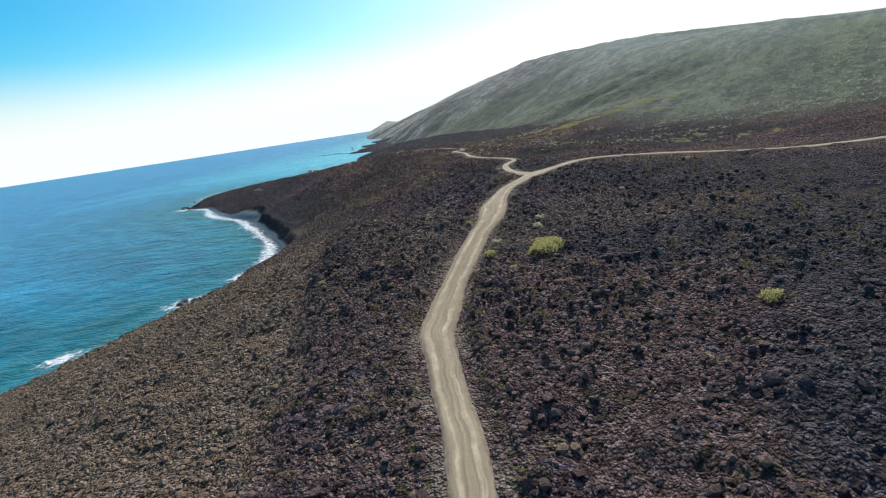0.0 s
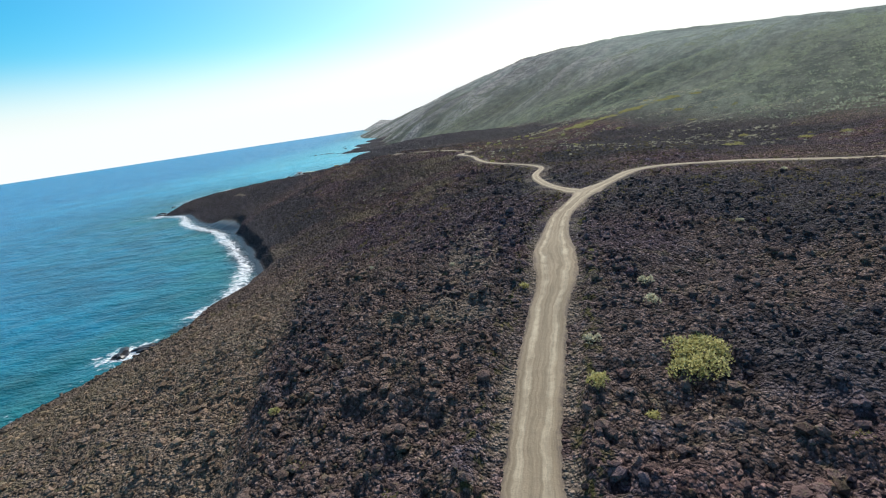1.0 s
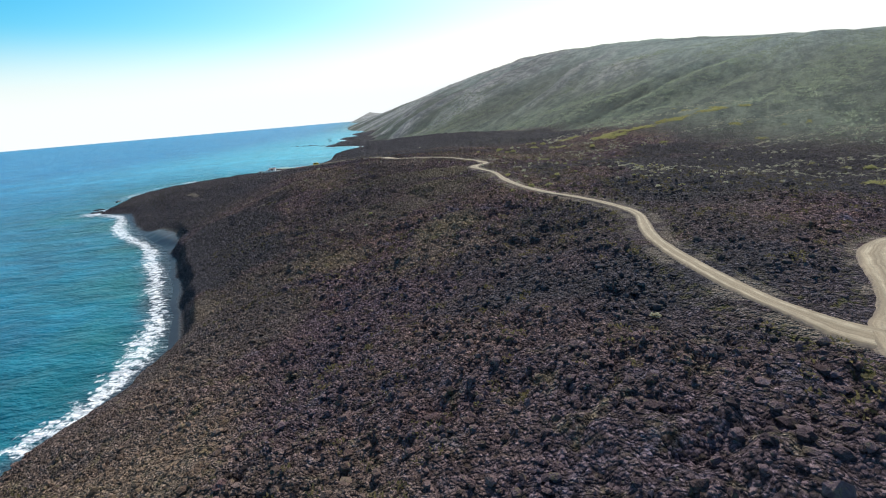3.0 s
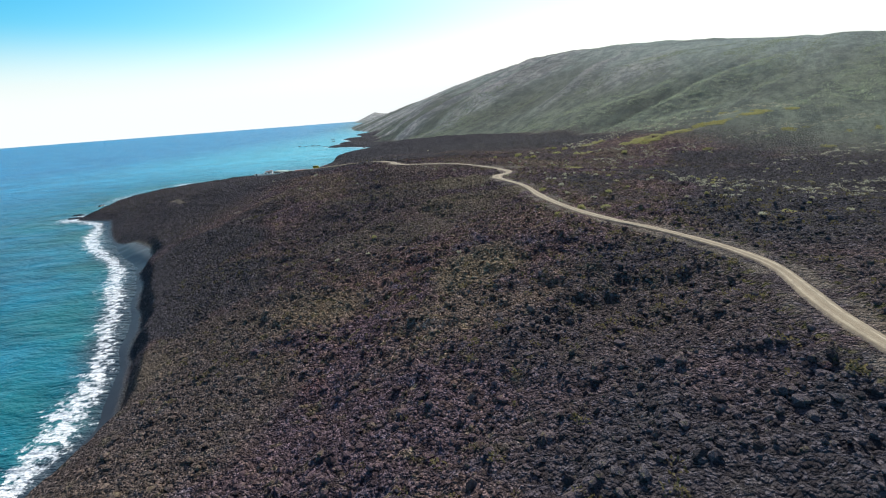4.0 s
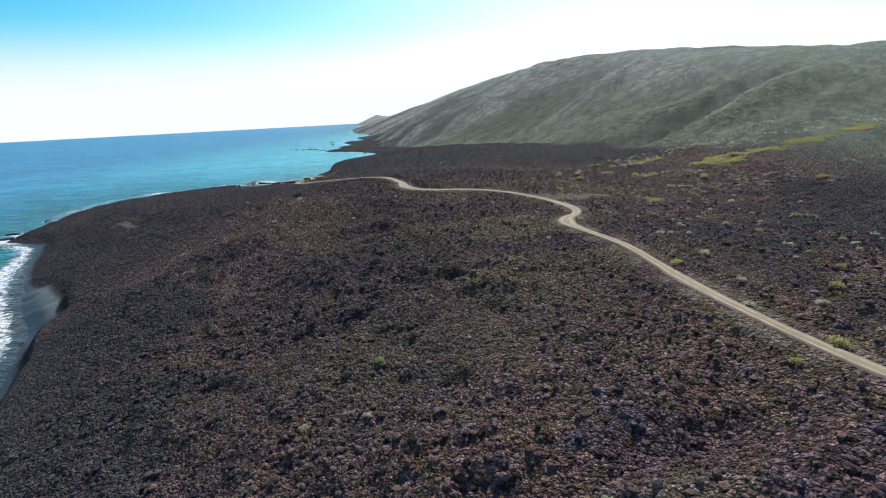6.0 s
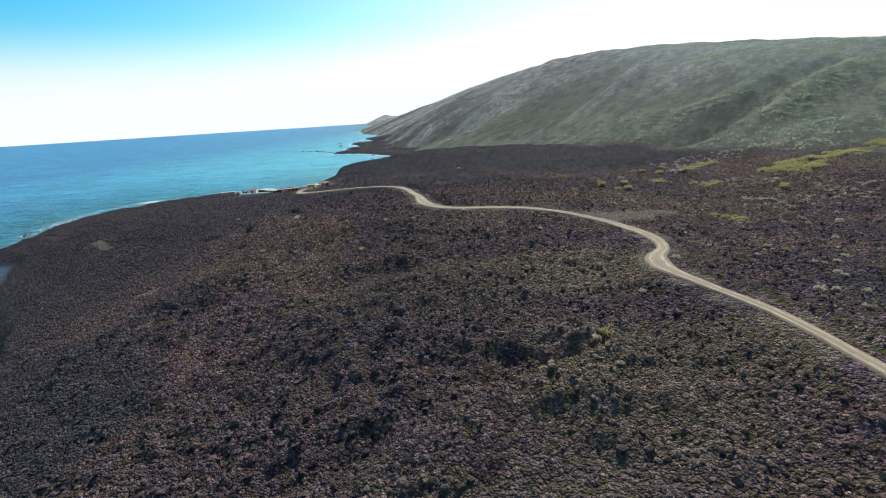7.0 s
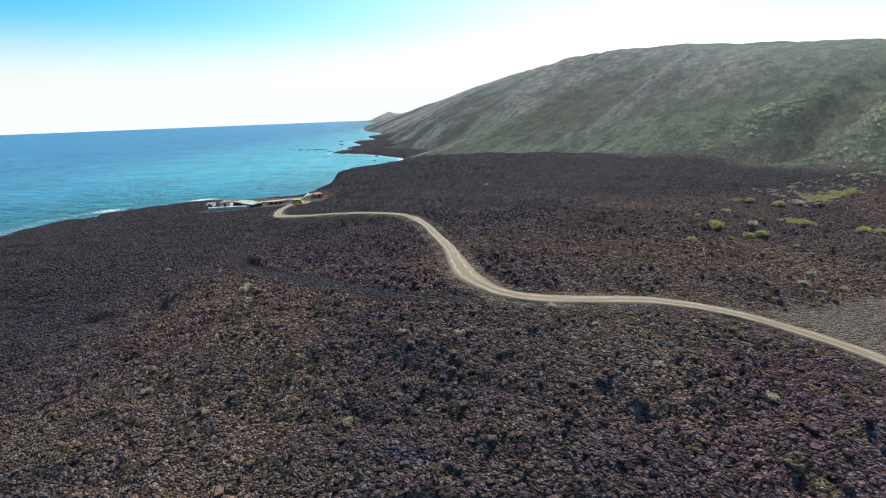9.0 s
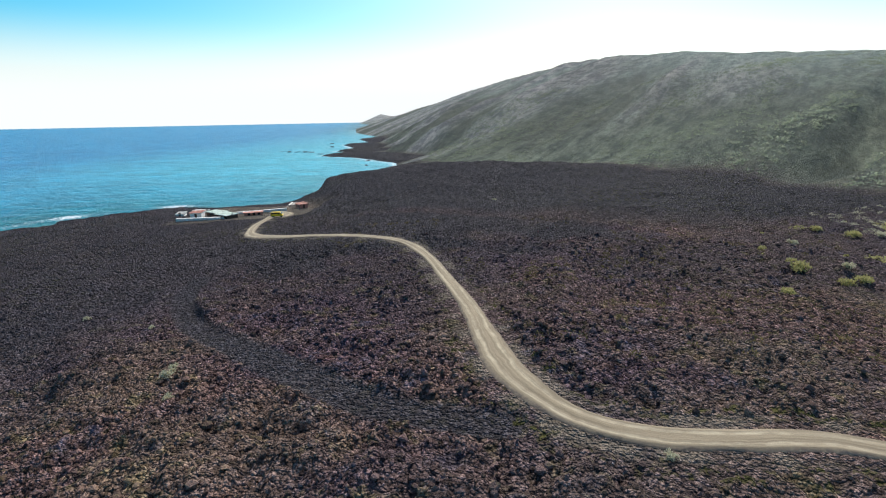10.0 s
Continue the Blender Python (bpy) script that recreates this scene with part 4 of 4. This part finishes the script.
# clinker over the whole plain, thickest under the flight line
for name, count, low, high, power, base_v, base_f, spread, label in (
        ("lava_boulders", 17000, 0.20, 0.26, 3, ico2_v, ico2_f, 80, "tumbled lava boulders with ochre lichen in coarse heaps"),
        ("lava_rubble", 46000, 0.17, 0.30, 3, ico_v, ico_f, 95, "rough dark brown lava stones lying over the plain"),
        ("lava_clinker", 62000, 0.11, 0.16, 2, OCT_V, OCT_F, 60, "small sharp clinker between larger lava stones")):
    sx_, sy_, sz_, sd_, sdr_, shill_, ssand_, srub_, sflow_, sbrown_ = scatter(count, -105, 52, 14, 380)
    mid_x = -1 - 0.19 * sy_
    keep = (srub_ > 0.35) & (rng.uniform(0, 1, count) < np.clip(1.2 - np.abs(sx_ - mid_x) / spread, 0.1, 1))
    keep &= (fbm(sx_, sy_, 12, 3, 141) > -0.4)
    if name == "lava_boulders":
        heapy = fbm(sx_, sy_, 18, 3, 61) + 0.7 * np.exp(-((sx_ + 2) / 10) ** 2 - ((sy_ - 138) / 11) ** 2) + 0.5 * np.exp(-((sx_ - 16) / 9) ** 2 - ((sy_ - 36) / 9) ** 2)
        keep &= (heapy > 0.22 + 0.12 * rng.normal(0, 1, count)) & (srub_ > 0.8)
    ssize = (low + high * rng.uniform(0, 1, count) ** power) * np.interp(sy_, [60, 150, 240], [1.0, 0.95, 0.85])
    sv, sf = stone_cloud(sx_[keep], sy_[keep], sz_[keep] + 0.2 * ssize[keep], ssize[keep], base_v, base_f)
    rub_me = mesh_from(name, sv, sf)
    nv = len(base_v)
    colour_attr(rub_me, "flow", np.repeat(sflow_[keep], nv), np.repeat(sbrown_[keep], nv), np.zeros(keep.sum() * nv))
    rub_me.materials.append(STONE)
    tagged(new(name, rub_me), label, "rubble", kind="stuff")

# larger blocks, each a thing
block_meshes = []
for k in range(6):
    bm = bmesh.new()
    bmesh.ops.create_icosphere(bm, subdivisions=3, radius=1)
    off = Vector((k * 7.3, k * 3.1, 0))
    for v in bm.verts:
        n = noise.fractal(v.co * 1.1 + off, 0.9, 2.1, 4)
        c = noise.cell(v.co * 1.7 + off)
        v.co *= 0.85 + 0.42 * n + 0.24 * c + 0.10 * noise.noise(v.co * 5.0 + off)
        v.co.z *= 0.72
    me = bpy.data.meshes.new("lava_block")
    bm.to_mesh(me)
    bm.free()
    me.materials.append(STONE)
    block_meshes.append(me)
bx_, by_, bz_, bd_, bdr_, bh_, bs_, br_, bf_, bb_ = scatter(900, -95, 40, 30, 390)
ok = np.where((br_ > 0.8) & (fbm(bx_, by_, 18, 3, 61) > 0.0))[0][:200]
for j in ok:
    ob = new("lava_block", block_meshes[j % 6])
    s = rng.uniform(0.3, 0.55)
    ob.matrix_world = pose(bx_[j], by_[j], bz_[j] + 0.02 * s, rng.uniform(-12, 12), rng.uniform(-12, 12), rng.uniform(0, 360)) @ Matrix.Diagonal((s, s * rng.uniform(0.8, 1.2), s, 1))
    tagged(ob, "rough dark lava block lying in rubble", "rock", "lava blocks")

# rocks in the surf
sea_rock_meshes = [me.copy() for me in block_meshes]
for me in sea_rock_meshes:
    me.materials.clear()
    me.materials.append(WETROCK)
for rx_, ry_, rr_ in SEA_ROCKS:
    ob = new("sea_rock", sea_rock_meshes[int(rx_ * 7 + ry_) % 6])
    ob.matrix_world = pose(rx_, ry_, 0.0, 0, 0, rng.uniform(0, 360)) @ Matrix.Diagonal((rr_ * 1.5, rr_ * 0.8, rr_ * 0.45, 1))
    tagged(ob, "black wave-washed lava rock standing in white surf", "rock", "sea rocks")

# ---------------------------------------------------------------- shrubs


def leaf_clump(n, radius, height, leaf, r):
    """A dome of small leaf blades with gaps, as corners and faces."""
    th, ph = r.uniform(0, 6.283, n), np.arccos(r.uniform(0.0, 1, n))
    rad = radius * (0.55 + 0.45 * r.uniform(0, 1, n) ** 0.5) * (0.8 + 0.35 * vnoise(np.cos(th) * 2 + 5, np.sin(th) * 2 + 5, int(r.integers(99))))
    px, py, pz = rad * np.sin(ph) * np.cos(th), rad * np.sin(ph) * np.sin(th), 0.12 * height + rad / radius * height * np.cos(ph)
    a = r.normal(0, 1, (n, 3)) + np.stack([px, py, pz + 0.3 * radius], 1) / radius * 1.4
    a /= np.linalg.norm(a, axis=1)[:, None]
    b = np.cross(a, r.normal(0, 1, (n, 3)))
    b /= np.linalg.norm(b, axis=1)[:, None] + 1e-9
    p = np.stack([px, py, pz], 1)
    s = leaf * r.uniform(0.7, 1.3, (n, 1))
    v = np.stack([p - b * s * 0.35, p + a * s * 0.5 + b * s * 0.3, p + a * s * 1.2, p + a * s * 0.5 - b * s * 0.3], 1).reshape(-1, 3)
    f = np.arange(4 * n).reshape(n, 4)
    return v, f


def shrub_thing(name, mat, radius, height, n, leaf, seed, label):
    r = np.random.default_rng(seed)
    root = new(name)
    v, f = [], []
    base = 0
    lobes = 5 if radius < 1.2 else 11
    for i in range(lobes):
        ang, q = r.uniform(0, 6.283), radius * (0.0 if i == 0 else r.uniform(0.35, 0.75))
        lv, lf = leaf_clump(n // lobes, radius * r.uniform(0.4, 0.6), height * r.uniform(0.7, 1.0), leaf, r)
        lv = lv + np.array([q * math.cos(ang), q * math.sin(ang), 0])
        v.append(lv), f.append(lf + base)
        base += len(lv)
    me = mesh_from("foliage", np.concatenate(v), np.concatenate(f))
    me.materials.append(mat)
    fo = new("foliage", me)
    fo.parent = root
    for i in range(4):
        bm = bmesh.new()
        ang = r.uniform(0, 6.283)
        bmesh.ops.create_cone(bm, segments=6, radius1=0.05 * radius + 0.02, radius2=0.02 * radius + 0.01, depth=height * 0.9, cap_ends=True,
                              matrix=pose(0.2 * radius * math.cos(ang), 0.2 * radius * math.sin(ang), height * 0.35, 25 * math.sin(ang) * -1, 25 * math.cos(ang), 0))
        part("stem", bm, BARK, root)
    return tagged(root, label, "shrub")


kinds = [shrub_thing("spurge_bush", SPURGE, 0.75, 0.6, 420, 0.17, 3, "yellow-green spurge bush growing among lava stones"),
         shrub_thing("spurge_bush", SPURGE, 0.55, 0.5, 300, 0.15, 4, "small yellow-green spurge bush on lava rubble"),
         shrub_thing("pale_shrub", PALELEAF, 0.6, 0.5, 320, 0.15, 5, "pale grey-green shrub growing among lava stones")]
big = shrub_thing("spurge_bush", SPURGE, 2.8, 1.2, 5200, 0.19, 9, "large spreading yellow-green spurge bush beside the gravel road")


def settle(ob, x, y, s=1.0, rz=0.0, first=False):
    z = float(ground_z(x, y)[0]) - 0.05
    m = pose(x, y, z, 0, 0, rz)
    if first:
        ob.matrix_basis = m @ Matrix.Diagonal((s, s, s, 1))
        return ob
    c = copy_thing(ob, m)
    c.scale = (s, s, s)
    return c


settle(big, 7.3, 60.0, 1, 30, True)
BUSHES = [(0.3, 57, 0, 1.0), (2.8, 54.9, 1, 1.0), (-3.2, 75, 0, 0.8), (7.5, 69.2, 2, 1.3), (1.2, 63.4, 2, 1.1), (-24.3, 60.4, 1, 0.9), (4.8, 81, 1, 0.9),
          (-4, 205, 0, 1.2), (-0.2, 203, 0, 1.2), (-9, 202.4, 1, 1.0), (-52, 204, 2, 1.0), (-46.4, 214, 1, 1.1), (-15.8, 341, 0, 1.5), (-0.8, 351.5, 0, 1.6),
          (-5.5, 357, 0, 1.4), (22.8, 354, 0, 1.7), (2.2, 356, 2, 1.6), (-3.3, 362, 0, 1.3), (-8.2, 231, 0, 1.1), (-29, 243.5, 0, 1.0), (24.8, 37.8, 0, 1.3),
          (-57, 292.5, 2, 0.9), (-32, 283, 2, 0.9), (-91, 314, 2, 1.2), (-15, 262, 2, 0.9), (-6.5, 215, 2, 0.9), (-4, 222, 2, 0.9), (0, 214, 2, 1.0), (-2, 375, 0, 1.2), (7.6, 381, 2, 1.8), (17.3, 389, 0, 1.6), (22.7, 385, 0, 1.9), (26, 382, 2, 1.7), (-4.9, 357.5, 0, 1.8), (2.6, 352.7, 0, 1.6), (39.6, 336, 0, 1.8),
          (-91, 315, 2, 0.8), (-119, 336.5, 2, 0.9), (-89, 288.5, 2, 0.9), (-80, 284, 2, 0.7), (-63, 293, 2, 0.8), (-43, 295.5, 2, 0.6), (-55.5, 431.5, 2, 1.2),
          (-39, 287.5, 2, 0.7), (-11, 315.5, 2, 1.0), (-4.5, 317, 2, 1.0), (-46, 205, 2, 0.7), (-36, 240.5, 2, 0.9), (-30, 243, 2, 0.9), (-27, 190.5, 2, 0.6),
          (-22.5, 252, 2, 0.9), (-4.5, 247.5, 2, 1.1), (10, 256, 2, 1.1), (-3.5, 233, 2, 1.2), (33, 302.5, 2, 1.4), (11, 239, 2, 1.2), (-11, 83.5, 2, 0.7),
          (51, 129, 2, 1.1), (8.2, 73, 2, 1.1), (-22, 88, 2, 0.6), (25.5, 92, 2, 0.8), (-2.8, 124, 2, 0.7),
          (-88.5, 310, 2, 1.0), (-104, 330, 2, 0.8), (-47, 300, 2, 0.8), (-66, 282, 2, 1.0)]
used_kind = set()
for x, y, k, s in BUSHES:
    settle(kinds[k], x, y, s, (x * 37 + y * 11) % 360, k not in used_kind)
    used_kind.add(k)
# scattered bushes on the flats inland of the track
r2 = np.random.default_rng(21)
placed = 0
while placed < 230:
    x, y = (r2.uniform(-10, 45), r2.uniform(195, 330)) if placed < 130 else (r2.uniform(-5, 100), r2.uniform(190, 400))
    z, d, dr, hill, sand, rub, yard, do, land = terrain(np.array([x]), np.array([y]))
    if rub[0] < 0.8 or vnoise(np.array([x / 18]), np.array([y / 18]), 77)[0] < 0.33:
        continue
    k = int(r2.choice([0, 1, 2, 2, 2, 2]))
    settle(kinds[k], x, y, r2.uniform(0.4, 0.9), r2.uniform(0, 360))
    placed += 1

# low scrub that nobody could count
qx, qy, qz, qd, qdr, qh, qs, qr, qf, qb = scatter(26000, -95, 60, 20, 400)
patch = fbm(qx, qy, 22, 3, 151)
sel = np.where((qr > 0.4) & (patch > 0.05))[0][:2200]
SV, SF, base = [], [], 0
pats = [leaf_clump(34, 0.5, 0.42, 0.17, r2) for _ in range(12)]
hill_pats = [leaf_clump(13, 0.55, 0.5, 0.34, r2) for _ in range(12)]
small_pats = [leaf_clump(20, 0.5, 0.46, 0.23, r2) for _ in range(12)]
scrub_pats = [leaf_clump(22, 0.5, 0.42, 0.2, r2) for _ in range(12)]
for j in sel:
    pv, pf = scrub_pats[j % 12]
    s = 0.6 + 0.8 * hashed(np.array([j]), np.array([3]), 5)[0]
    SV.append(pv * s + np.array([qx[j], qy[j], qz[j] - 0.05]))
    SF.append(pf + base)
    base += len(pv)
scrub_me = mesh_from("low_scrub", np.concatenate(SV), np.concatenate(SF))
scrub_me.materials.append(SCRUB)
tagged(new("low_scrub", scrub_me), "low olive-green scrub between the lava stones", "scrub", kind="stuff")

# bright thicket and bushes of the hillside foot


def bush_field(name, xs, ys, low, high, mat, label, category, forms):
    zs = ground_z(xs, ys)
    V, F, base = [], [], 0
    for i in range(len(xs)):
        pv, pf = forms[i % 12]
        V.append(pv * r2.uniform(low, high) * np.array([1.25, 1.25, 0.8]) + np.array([xs[i], ys[i], zs[i] - 0.1]))
        F.append(pf + base)
        base += len(pv)
    me = mesh_from(name, np.concatenate(V), np.concatenate(F))
    me.materials.append(mat)
    tagged(new(name, me), label, category, kind="stuff")


def oval(cx, cy, rx, ry, slope=0.0):
    return np.exp(-((hx_ - cx) / rx) ** 2 - ((hy_ - cy - slope * (hx_ - cx)) / ry) ** 2)


hx_, hy_ = r2.uniform(10, 150, 90000), r2.uniform(195, 410, 90000)
hn = fbm(hx_, hy_, 7, 3, 161)
thick = 1.1 * oval(48, 357, 11, 8) + 0.85 * oval(66, 360, 11, 6, 0.2) + 0.75 * oval(86, 366, 14, 7, 0.3) + 0.6 * oval(115, 374, 26, 7, 0.2) + 0.6 * oval(57, 321, 7, 2.5)
thick = thick + 0.55 * oval(66, 300, 6, 3) + 0.5 * oval(68, 286, 5, 4) + 0.5 * oval(98, 328, 10, 8) + 0.75 * oval(75, 205, 5, 3) + 0.75 * oval(103, 208, 10, 4) + 0.7 * oval(36, 390, 16, 4, -0.2)
hsel = np.where((thick + 1.1 * hn > 0.74) & (r2.uniform(0, 1, 90000) < 0.5))[0][:1800]
bush_field("thicket", hx_[hsel], hy_[hsel], 1.0, 2.3, SPURGE, "bright yellow-green thicket at the foot of the hill", "thicket", pats)

# pale dry tufts in drifts on the dark flats below the hill
hx_, hy_ = r2.uniform(25, 150, 40000), r2.uniform(190, 420, 40000)
drift = fbm(0.35 * hx_, hy_, 16, 3, 181) + 0.5 * fbm(hx_, hy_, 5, 2, 183)
hsel = np.where((drift > 0.40) & (r2.uniform(0, 1, 40000) < 0.35) & (terrain(hx_, hy_, False)[2] > 4))[0][:1700]
bush_field("dry_tufts", hx_[hsel], hy_[hsel], 0.45, 1.15, PALELEAF, "pale dry tufts drifted over dark lava flats", "tufts", small_pats)

# scattered bushes over the hillside, thicker along the spurs
hx_, hy_ = r2.uniform(-110, 420, 60000), r2.uniform(200, 900, 60000)
gu_, gv_ = 0.75 * hx_ - 0.66 * hy_, 0.66 * hx_ + 0.75 * hy_
hh = terrain(hx_, hy_, False)[3]
dense = fbm(gu_, 0.2 * gv_, 30, 3, 171) + 0.8 * oval(-55, 770, 30, 60) + 0.12 * oval(130, 420, 90, 80)
along_, over_ = 0.686 * (hx_ - 45) + 0.728 * (hy_ - 440), 0.728 * (hx_ - 45) - 0.686 * (hy_ - 440)
dense = dense + (along_ > -10) * (along_ < 280) * (0.5 * np.exp(-((over_ - 17) / 10) ** 2) + 0.35 * np.exp(-((over_ + 28) / 14) ** 2) - 1.5 * np.exp(-((over_ + 3) / 10) ** 2))
hsel = np.where((hh > 0.35) & (dense + 0.25 * r2.normal(0, 1, 60000) > 0.16))[0][:10500]
bush_field("hillside_bushes", hx_[hsel], hy_[hsel], 0.8, 2.5, HILLBUSH, "grey-green bushes scattered over the hillside", "bushes", hill_pats)

# ---------------------------------------------------------------- the landing: huts, wall, van


def hut(name, x, y, rz, size, roof_mat, wall_mat, pitch, label, windows=2, door=True):
    """A small one-storey building: walls, pitched or lean-to sheet roof, door, windows with frames."""
    w, l, h = size
    z = float(ground_z(x, y)[0]) - 0.1
    root = new(name)
    root.matrix_world = pose(x, y, z, 0, 0, rz)
    part("wall", box(bmesh.new(), (w, l, h), (0, 0, h / 2), 0, 0.04), wall_mat, root)
    bm = bmesh.new()
    o = 0.35
    rise = pitch * w
    prof = [(-w / 2 - o, h - 0.02), (w / 2 + o, h - 0.02 + rise), (w / 2 + o, h + 0.16 + rise), (-w / 2 - o, h + 0.16)]
    ends = []
    for s in (-1, 1):
        ends.append([bm.verts.new((px, s * (l / 2 + o), pz)) for px, pz in prof])
    bm.faces.new(ends[0]), bm.faces.new(list(reversed(ends[1])))
    for i in range(4):
        bm.faces.new((ends[0][(i + 1) % 4], ends[0][i], ends[1][i], ends[1][(i + 1) % 4]))
    bmesh.ops.recalc_face_normals(bm, faces=bm.faces)
    roof = part("roof", bm, roof_mat, root)
    n = int(l / 0.9)
    for i in range(n):
        yy = -l / 2 + (i + 0.5) * l / n
        bm = box(bmesh.new(), (math.hypot(w + 2 * o, rise) - 0.05, 0.09, 0.06), (0, 0, 0))
        bmesh.ops.transform(bm, matrix=pose(0, yy, h + 0.18 + rise / 2, 0, -math.degrees(math.atan2(rise, w + 2 * o)), 0), verts=bm.verts)
        part("ridge", bm, roof_mat, roof)
    side = -w / 2
    for i in range(windows):
        yy = -l / 2 + (i + 0.7) * l / (windows + 0.6)
        win = part("window", box(bmesh.new(), (0.06, 0.9, 0.8), (side - 0.02, yy, h * 0.58), 0, 0.01), GLASS, root)
        bm = bmesh.new()
        for dz in (-0.44, 0.44):
            box(bm, (0.09, 1.06, 0.08), (side - 0.03, yy, h * 0.58 + dz))
        for dy in (-0.49, 0.49):
            box(bm, (0.09, 0.08, 0.8), (side - 0.03, yy + dy, h * 0.58))
        part("frame", bm, DARKWOOD, win)
    if door:
        part("door", box(bmesh.new(), (0.9, 0.08, 1.95), (0, -l / 2 - 0.03, 1.0), 0, 0.02), DARKWOOD, root)
    return tagged(root, label, "hut")


hut("hut", -173, 458, 15, (4.2, 5.0, 2.2), REDROOF, WHITEWALL, 0.04, "small white hut with a faded red sheet roof")
hut("shed", -167.5, 463, 66, (4.6, 7.5, 1.6), GREENROOF, DARKWOOD, 0.03, "low shed with a pale green sheet roof by the shore", 2)
hut("shed", -160.5, 457, 60, (4.8, 8.0, 1.5), GREENROOF, DARKWOOD, 0.03, "long lean-to shed with a pale green roof", 2)
hut("store", -152.5, 463.5, 116, (2.2, 7.0, 1.3), REDROOF, REDROOF, 0.03, "low dark-red store hut beside the quay wall", 3)
hut("hut", -140.5, 486, 40, (3.6, 5.4, 2.0), REDROOF, REDROOF, 0.06, "small orange-red hut at the end of the track")
hut("shelter", -190, 474, 20, (3.0, 6.5, 1.3), PALEROOF, WHITEWALL, 0.02, "low white shelter on the rocks by the sea", 2)
hut("shelter", -182, 476, 80, (2.6, 6.0, 1.3), PALEROOF, WHITEWALL, 0.02, "low pale-roofed shelter among the shore huts", 2)
# low white walls round the terrace and along the quay
for (x0, y0), (x1, y1), tall in (((-177, 450), (-161, 453), 0.75), ((-160.5, 453.4), (-157.5, 458), 0.75), ((-161.5, 467), (-143.5, 476), 0.9)):
    l = math.hypot(x1 - x0, y1 - y0)
    cx, cy = (x0 + x1) / 2, (y0 + y1) / 2
    zz = float(ground_z(cx, cy)[0])
    root = new("garden_wall")
    root.matrix_world = pose(cx, cy, zz - 0.3, 0, 0, math.degrees(math.atan2(y1 - y0, x1 - x0)))
    part("wall_body", box(bmesh.new(), (l, 0.9, tall + 0.3), (0, 0, (tall + 0.3) / 2), 0, 0.03), WHITEWALL, root)
    part("coping", box(bmesh.new(), (l + 0.1, 1.1, 0.12), (0, 0, tall + 0.36), 0, 0.03), WHITEWALL, root)
    tagged(root, "low whitewashed boundary wall of the shore huts", "wall")

van_root = new("van")
vz = float(ground_z(-132.6, 440.5)[0])
van_root.matrix_world = pose(-132.6, 440.5, vz + 0.04, 0, 0, 10)
bm = bmesh.new()
side_prof = [(-2.1, 0.45), (2.1, 0.45), (2.1, 0.95), (1.75, 1.1), (1.2, 1.85), (-2.0, 1.9), (-2.1, 1.7)]
ends = [[bm.verts.new((px, s * 0.85, pz)) for px, pz in side_prof] for s in (-1, 1)]
bm.faces.new(ends[0]), bm.faces.new(list(reversed(ends[1])))
for i in range(len(side_prof)):
    j = (i + 1) % len(side_prof)
    bm.faces.new((ends[0][j], ends[0][i], ends[1][i], ends[1][j]))
bmesh.ops.recalc_face_normals(bm, faces=bm.faces)
bmesh.ops.bevel(bm, geom=list(bm.edges), offset=0.07, segments=2, affect="EDGES")
part("body", bm, YELLOW, van_root)
for s in (-1, 1):
    for px, wd in ((0.65, 0.85), (-0.4, 1.0), (-1.45, 0.9)):
        part("side_window", box(bmesh.new(), (wd, 0.03, 0.5), (px, s * 0.86, 1.48), 0, 0.01), GLASS, van_root)
    for px in (-1.35, 1.35):
        bm = bmesh.new()
        bmesh.ops.create_cone(bm, segments=20, radius1=0.33, radius2=0.33, depth=0.22, cap_ends=True, matrix=pose(px, s * 0.78, 0.33, 90, 0, 0))
        bmesh.ops.bevel(bm, geom=[e for e in bm.edges], offset=0.02, segments=1, affect="EDGES")
        wheel = part("wheel", bm, RUBBER, van_root)
        bm = bmesh.new()
        bmesh.ops.create_cone(bm, segments=14, radius1=0.19, radius2=0.17, depth=0.05, cap_ends=True, matrix=pose(px, s * 0.90, 0.33, 90, 0, 0))
        part("rim", bm, STEEL, wheel)
bm = box(bmesh.new(), (0.04, 1.4, 0.72), (0, 0, 0), 0, 0.01)
bmesh.ops.transform(bm, matrix=pose(1.51, 0, 1.47, 0, -36, 0), verts=bm.verts)
part("windscreen", bm, GLASS, van_root)
part("bumper", box(bmesh.new(), (0.12, 1.7, 0.22), (2.13, 0, 0.55), 0, 0.03), STEEL, van_root)
tagged(van_root, "small yellow van parked at the end of the track", "van")

# concrete slipway at the landing
slip_root = new("slipway")
slip_root.matrix_world = pose(-147, 494, 4.6, 0, 0, 100)
part("slab", box(bmesh.new(), (26, 7, 0.8), (0, 0, 0), 0, 0.05), CONCRETE, slip_root)
part("kerb", box(bmesh.new(), (26, 0.4, 1.3), (0, 3.5, 0.1), 0, 0.04), WHITEWALL, slip_root)
tagged(slip_root, "pale concrete slipway at the rocky landing", "slipway")
